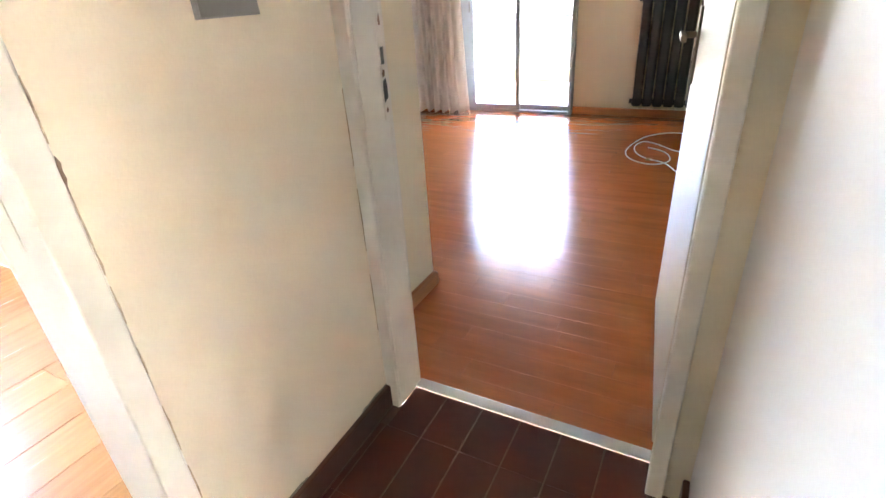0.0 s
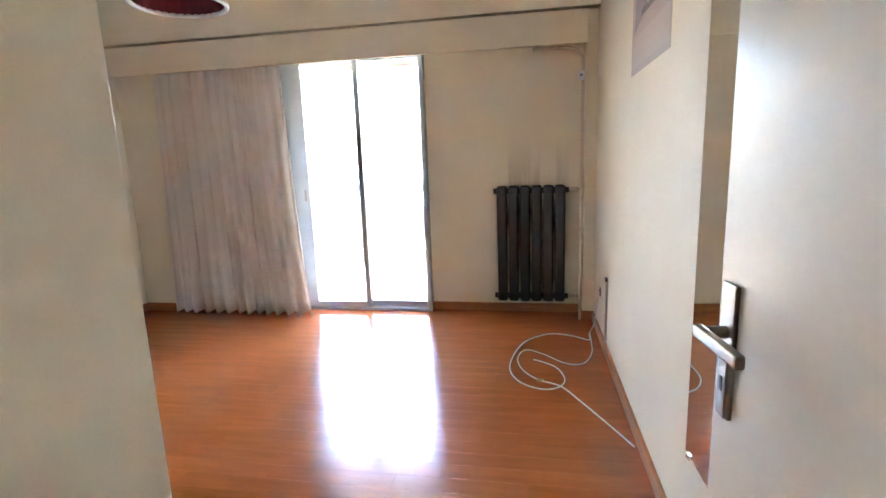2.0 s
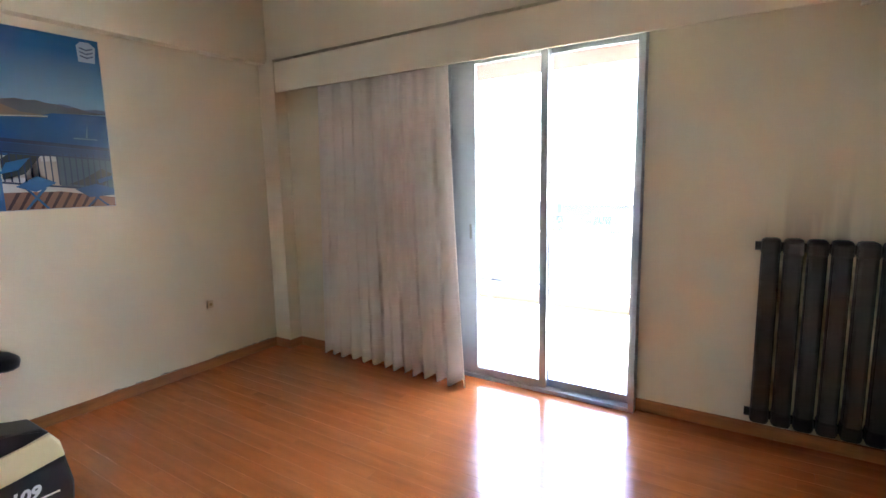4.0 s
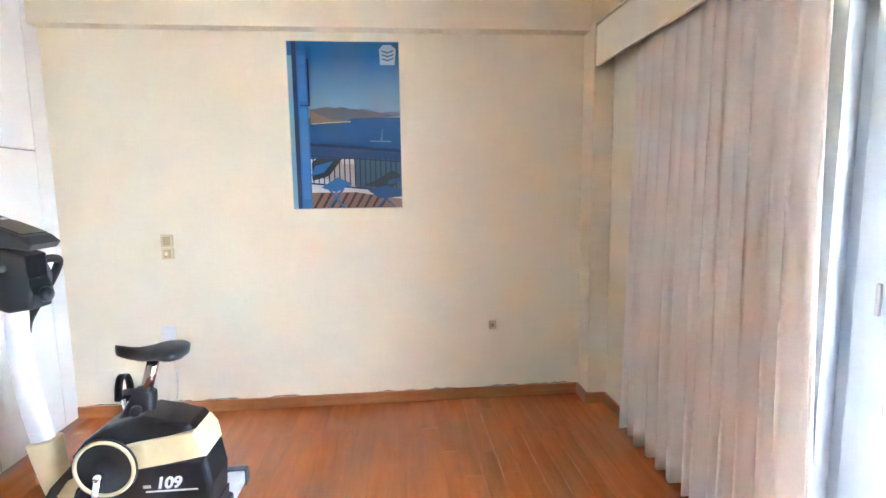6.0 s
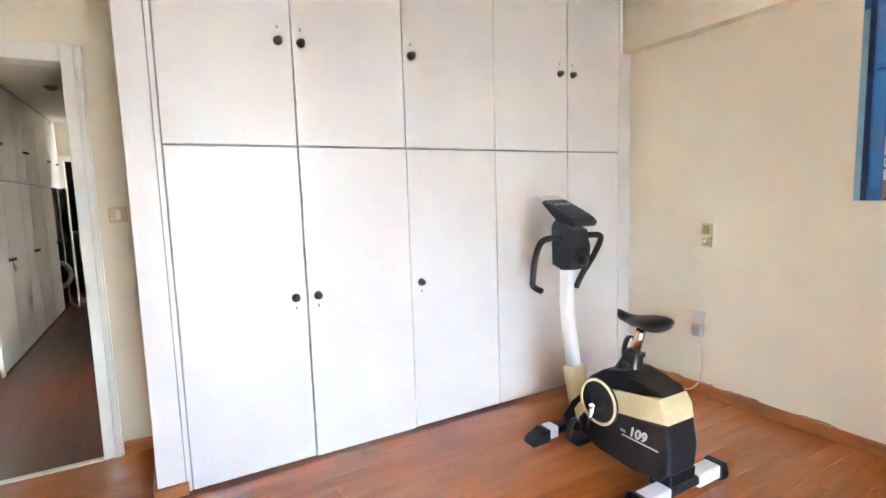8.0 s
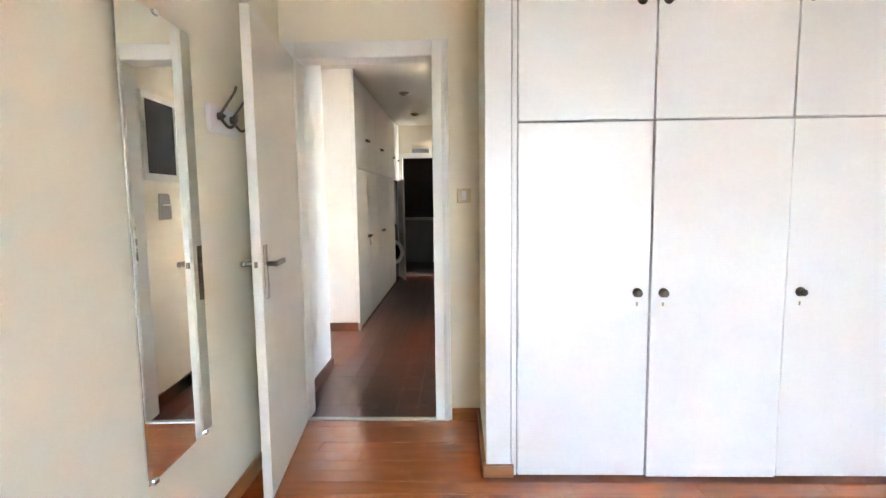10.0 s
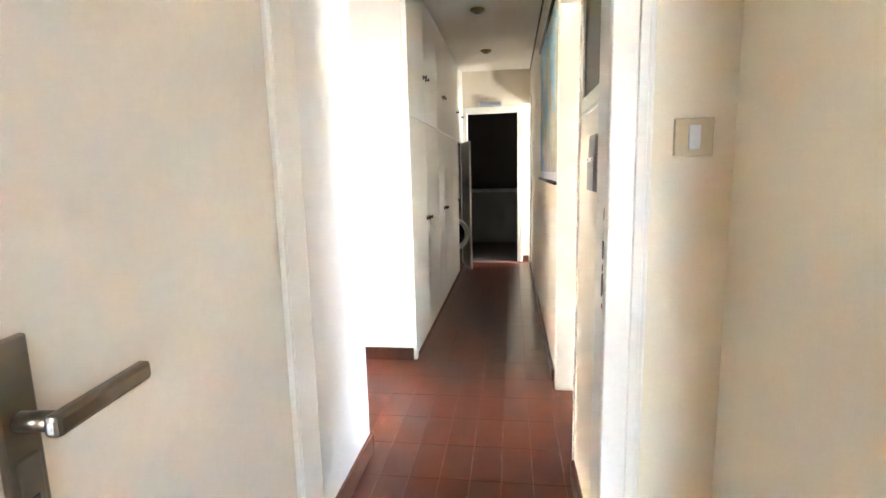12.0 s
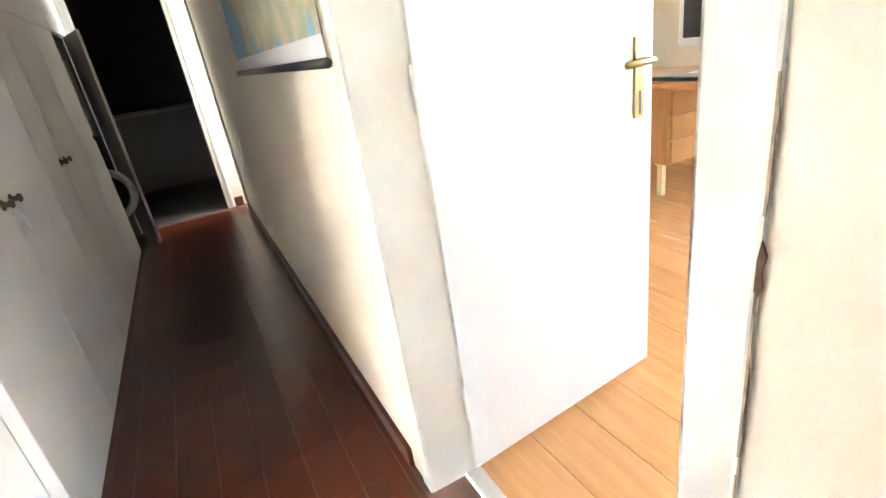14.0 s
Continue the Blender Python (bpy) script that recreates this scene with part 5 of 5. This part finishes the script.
part("keys", boxes(*[(-2.485 + 0.024 * r, -2.466 + 0.024 * r, -3.49 + 0.03 * c, -3.464 + 0.03 * c, 0.757, 0.763) for r in range(5) for c in range(14)]), GREY_PLASTIC, keyboard)

for nm, x, y0, y1, z0, z1 in (("window_2", -3.36, -2.9, -0.85, 0.75, 2.2), ("window_3", 4.25, -2.7, -1.6, 1.15, 1.85), ("window_4", -0.95, -6.85, -5.2, 0.95, 1.75)):
    w = tagged(new(nm), "white framed window letting daylight in", kind="structure")
    m = (y0 + y1) / 2
    part("window_frame", boxes((x - 0.03, x + 0.03, y0, y0 + 0.05, z0, z1), (x - 0.03, x + 0.03, y1 - 0.05, y1, z0, z1), (x - 0.03, x + 0.03, y0 + 0.05, y1 - 0.05, z0, z0 + 0.05), (x - 0.03, x + 0.03, y0 + 0.05, y1 - 0.05, z1 - 0.05, z1), (x - 0.028, x + 0.028, m - 0.03, m + 0.03, z0 + 0.05, z1 - 0.05), bevel=0.004), WHITE, w)
    for a, b in ((y0 + 0.05, m - 0.03), (m + 0.03, y1 - 0.05)):
        part("pane", boxed(x - 0.003, x + 0.003, a, b, z0 + 0.05, z1 - 0.05), GLASS, w).visible_shadow = False

# ---- balcony ----
BZ = -0.12
structure("floor_balcony", boxes((-6.0, 5.0, NY + 0.2, 6.05, BZ - 0.2, BZ)), TERRACE, "pale tiled balcony floor")
structure("wall_balcony_kerb", boxes((-6.0, 5.0, 5.90, 6.05, BZ, 0.06), bevel=0.006), KERB, "pale concrete balcony kerb")
structure("ceiling_balcony", boxes((-6.0, 5.0, NY + 0.2, 4.75, 2.60, 2.78)), CONCRETE, "painted concrete slab over the balcony")
structure("wall_facade_outside", boxes((-6.0, WX - 0.15, NY + 0.05, NY + 0.2, BZ, 2.6), (EX + 0.15, 5.0, NY + 0.05, NY + 0.2, BZ, 2.6)), CONCRETE, "pale outside wall by the balcony")
awning = thing("rolled_awning", "rolled terracotta awning under the balcony slab", "awning")
bm = bmesh.new()
tube(bm, [(-3.4, 4.55, 2.47), (2.5, 4.55, 2.47)], 0.075, 14)
part("roll", bm, AWNING, awning, smooth=True)
part("valance", boxed(-3.4, 2.5, 4.60, 4.612, 2.24, 2.47, bevel=0.003), AWNING, awning)
for x in (-3.2, -0.4, 2.3):
    part("bracket", boxed(x - 0.02, x + 0.02, 4.50, 4.58, 2.50, 2.60, bevel=0.004), ALU, awning)
for k in range(8):
    x = -5.58 + 1.0 * k
    rp = thing("railing_bay", "grey metal railing bay with a blue-grey panel on the kerb", "railing", group="balcony railing bays")
    part("post", boxed(x - 0.02, x + 0.02, 5.955, 5.995, 0.06, 0.70, bevel=0.003), RAIL, rp)
    part("handrail", boxed(x - 0.02, x + 0.978, 5.95, 6.0, 0.70, 0.735, bevel=0.004), RAIL, rp)
    part("lower_rail", boxed(x + 0.022, x + 0.978, 5.962, 5.988, 0.12, 0.145, bevel=0.003), RAIL, rp)
    part("panel", boxed(x + 0.03, x + 0.97, 5.972, 5.978, 0.146, 0.66), PANEL, rp)

# ---- city outside ----
structure("ground", boxes((-900, 900, -900, 1600, -13.2, -13.0)), GROUND, "grey street ground far below")


def city_house(x, y, w, d, storeys, base, step):
    """A stepped apartment house with balcony slabs, parapets and windows, one storey 3 m high."""
    hs = thing("apartment_building", "stepped apartment building with long balconies, facade colour dimmed for exposure", "building", group="buildings across the street")
    z = -13.0
    for s in range(storeys):
        inset = step * max(0, s - base)
        x0, x1 = x + inset, x + w - inset
        y0, y1 = y + inset * 0.8, y + d
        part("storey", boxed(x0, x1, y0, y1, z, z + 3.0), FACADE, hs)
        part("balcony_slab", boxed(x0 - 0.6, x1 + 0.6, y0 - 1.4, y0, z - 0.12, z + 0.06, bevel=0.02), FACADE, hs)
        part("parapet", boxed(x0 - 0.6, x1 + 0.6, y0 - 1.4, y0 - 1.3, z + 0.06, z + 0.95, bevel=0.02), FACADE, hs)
        n = max(2, int((x1 - x0) / 3.0))
        for k in range(n):
            cx = x0 + (x1 - x0) * (k + 0.5) / n
            wd = part("window", boxed(cx - 0.8, cx + 0.8, y0 - 0.06, y0 - 0.001, z + 0.15, z + 2.3, bevel=0.02), ALU, hs)
            part("pane", boxed(cx - 0.72, cx + 0.72, y0 - 0.08, y0 - 0.061, z + 0.22, z + 2.22), FAR_GLASS, wd)
        z += 3.0
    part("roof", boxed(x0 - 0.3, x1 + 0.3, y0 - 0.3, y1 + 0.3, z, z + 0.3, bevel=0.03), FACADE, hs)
    part("stair_head", boxed(x0 + (x1 - x0) * 0.3, x0 + (x1 - x0) * 0.55, y0 + 2, y0 + 5, z + 0.3, z + 2.2), CONCRETE, hs)
    return hs


city_house(-17.0, 38.0, 10.0, 12.0, 4, 2, 1.2)
city_house(-5.5, 44.0, 13.0, 12.0, 5, 3, 1.0)
city_house(-34.0, 46.0, 13.0, 12.0, 3, 2, 0.8)
city_house(9.5, 40.0, 14.0, 12.0, 4, 2, 1.0)
city_house(-58.0, 60.0, 18.0, 14.0, 4, 3, 0.8)
city_house(28.0, 55.0, 16.0, 14.0, 4, 3, 0.8)


def terrace_shrub(x, y, z, r, seed):
    rnd = random.Random(seed)
    t = thing("potted_shrub", "green shrub in a pot on a far terrace", "shrub", (x, y, z), group="terrace shrubs")
    part("pot", lathe(bmesh.new(), [(0.2, 0.0), (0.28, 0.45), (0.3, 0.5), (0.24, 0.5)], sides=14), AWNING, t, smooth=True)
    bm = bmesh.new()
    for k in range(6):
        a = rnd.uniform(0, 6.28)
        tube(bm, [(0, 0, 0.45), (0.3 * r * math.cos(a), 0.3 * r * math.sin(a), 0.5 + r * 0.6)], [0.04, 0.015], 5)
    part("branch", bm, OAK, t)
    verts, faces = [], []
    for k in range(420):
        c = Vector((rnd.gauss(0, 0.45) * r, rnd.gauss(0, 0.45) * r, 0.55 + abs(rnd.gauss(0.5, 0.32)) * r))
        u = Vector((rnd.uniform(-1, 1), rnd.uniform(-1, 1), rnd.uniform(-1, 1))).normalized() * 0.13
        v = u.orthogonal().normalized() * 0.06
        i = len(verts)
        verts += [c - u, c + v, c + u, c - v]
        faces.append((i, i + 1, i + 2, i + 3))
    me = bpy.data.meshes.new("leaves")
    me.from_pydata(verts, [], faces)
    me.materials.append(GREEN)
    lf = new("leaves", me)
    lf.parent = t
    tagged(lf, kind="stuff")


for i, (x, y, z, r) in enumerate(((-13.5, 36.9, -3.9, 1.1), (-11.6, 36.9, -3.9, 1.3), (-9.6, 36.9, -3.9, 0.9), (-12.4, 37.8, -0.9, 1.0), (-1.0, 42.9, -0.9, 1.1), (2.0, 42.9, -3.9, 1.0))):
    terrace_shrub(x, y, z, r, 40 + i)


# ---- worn plaster above the skirting ----
def chipped_strip(name, x, y0, y1, z, seed, label):
    """A ragged line of broken plaster, 1 to 9 mm high, on the wall just above a skirting board."""
    rnd2 = random.Random(seed)
    bm, y = bmesh.new(), y0
    while y < y1:
        n = rnd2.randint(4, 9)
        run = rnd2.uniform(0.05, 0.28)
        top = [(y + run * k / n, z + (rnd2.uniform(0.002, 0.009) if 0 < k < n else 0.0008)) for k in range(n + 1)]
        if rnd2.random() < 0.75:
            prism(bm, [(y, z)] + top + [(y + run, z)], x, x + 0.0022, "x")
        y += run + rnd2.uniform(0.0, 0.12)
    return structure(name, bm, DUSTY, label)


DUSTY = material("broken grey plaster", (0.30, 0.26, 0.21), 0.9, vary=0.45, scale=30, grain=120)
chipped_strip("trim_chipped_plaster_west", WX, 0.05, 3.0, 0.0725, 3, "ragged broken plaster above the wooden skirting")
chipped_strip("trim_chipped_plaster_hall", HW, -1.28, -0.72, 0.0855, 9, "broken plaster above the hall skirting")


def worn_joint(name, at, axis, z0, z1, seed, label):
    """A ragged brown line of flaked paint running up a door frame's edge."""
    rnd3 = random.Random(seed)
    bm, z = bmesh.new(), z0
    while z < z1:
        run = rnd3.uniform(0.04, 0.20)
        n = rnd3.randint(4, 8)
        side = [(rnd3.uniform(0.0004, 0.0026) if 0 < k < n else 0.0006, z + run * k / n) for k in range(n + 1)]
        outline = [(-0.0008, z)] + side + [(-0.0008, z + run)]
        if axis == "x":
            prism(bm, [(at[1] + a, b) for a, b in outline], at[0], at[0] + 0.0015, "x")
        else:
            prism(bm, [(at[0] + a, b) for a, b in outline], at[1] - 0.0015, at[1], "y")
        z += run + rnd3.uniform(0.0, 0.10)
    return structure(name, bm, FLAKED, label)


FLAKED = material("flaked brown paint edge", (0.50, 0.38, 0.25), 0.85, vary=0.4, scale=30, grain=120)
worn_joint("trim_flaked_study", (HW + 0.004, PN + 0.052), "x", 0.05, 2.0, 21, "flaked paint along the study door frame")
worn_joint("trim_flaked_bedroom", (HW + 0.002, HS - 0.016), "y", 0.30, 1.05, 22, "cracked paint along the bedroom door frame")

# ---- parquet, tiles and laminate, piece by piece ----
def chamfered(name, w, d, mat, thick=0.012, c=0.0008):
    """A flat piece w by d, its top at z = 0, with a small chamfer, shared by all alike pieces."""
    me = bpy.data.meshes.new(name)
    a, b = w / 2, d / 2
    v = [(-a, -b, -thick), (a, -b, -thick), (a, b, -thick), (-a, b, -thick), (-a, -b, -c), (a, -b, -c), (a, b, -c), (-a, b, -c), (-a + c, -b + c, 0), (a - c, -b + c, 0), (a - c, b - c, 0), (-a + c, b - c, 0)]
    f = [(0, 1, 5, 4), (1, 2, 6, 5), (2, 3, 7, 6), (3, 0, 4, 7), (4, 5, 9, 8), (5, 6, 10, 9), (6, 7, 11, 10), (7, 4, 8, 11), (8, 9, 10, 11)]
    me.from_pydata(v, [], f)
    me.materials.append(mat)
    return me


def lay(name, me, parent, x, y, z=0.0):
    ob = new(name, me)
    ob.parent = parent
    ob.location = (x, y, z)
    return ob


floor = structure("floor", boxes((WX, EX, SY, NY, -0.1, -0.0022)), JOINT, "varnished reddish oak parquet strips")
rnd = random.Random(11)
sizes = {}
ROW = 0.092
rows_n = int((NY - SY) / ROW) + 1
for j in range(rows_n):
    y0 = SY + j * ROW
    d = min(ROW, NY - y0)
    if d < 0.02:
        continue
    left = WX if y0 > 0.0 else WC + 0.002
    x = left - rnd.uniform(0.05, 0.6)
    while x < EX:
        ln = rnd.choice((0.55, 0.7, 0.85, 1.0))
        a, b = max(x, left), min(x + ln, EX)
        if b - a > 0.04:
            key = (round(b - a, 3), round(d, 3))
            if key not in sizes:
                sizes[key] = chamfered("plank", b - a - 0.0005, d - 0.0005, PLANK, c=0.0004)
            lay("plank", sizes[key], floor, (a + b) / 2, y0 + d / 2, rnd.uniform(-0.0002, 0.0001))
        x += ln

floor_hall = structure("floor_hall", boxes((HI + 0.031, RX, FAR, HS - 0.0, -0.1, -0.0012), (DW, DE, HS, SY - 0.021, -0.1, -0.0012)), GROUT, "dark red clay tiles with pale joints")
TW, TL = 0.126, 0.252
tile = chamfered("tile", TW - 0.004, TL - 0.0006, TILE, c=0.0005)
halves = {}
for i in range(13):
    x0 = -0.015 + i * TW
    for j in range(24):
        y1 = -0.54 - j * TL
        a, b = max(x0, (HI + 0.031 if PS < y1 - TL / 2 < PN else HW + B) if y1 < -0.75 else DW), min(x0 + TW, HE - B if (y1 > RN + 0.13 or y1 < RS + 0.05) else RX)
        c, e = y1 - TL, y1
        if j == 0:
            e = SY - 0.021
        if b - a < 0.02 or c < FAR - 0.05:
            continue
        c = max(c, FAR)
        if abs(b - a - TW) < 1e-6 and abs(e - c - TL) < 1e-6:
            me = tile
        else:
            key = (round(b - a, 3), round(e - c, 3))
            if key not in halves:
                halves[key] = chamfered("tile", b - a - 0.004, e - c - 0.0006, TILE, c=0.0005)
            me = halves[key]
        lay("tile", me, floor_hall, (a + b) / 2, (c + e) / 2, rnd.uniform(-0.0002, 0.0002))

floor_study = structure("floor_study", boxes((-3.3, HI - 0.02, -4.6, HS, -0.1, -0.0022)), JOINT, "pale laminate planks in the study")
lam = chamfered("plank", 0.192, 1.2 - 0.001, PALE_PLANK)
for i in range(17):
    for j in range(4):
        y = HS - 0.6 - 1.2 * j + (0.4 * (i % 3))
        if y - 0.6 < -4.6 or y + 0.6 > HS:
            a, b = max(y - 0.6, -4.6), min(y + 0.6, HS)
            if b - a > 0.05:
                lay("plank", chamfered("plank", 0.192, b - a - 0.001, PALE_PLANK), floor_study, HI - 0.118 - 0.194 * i, (a + b) / 2)
        else:
            lay("plank", lam, floor_study, HI - 0.118 - 0.194 * i, y)
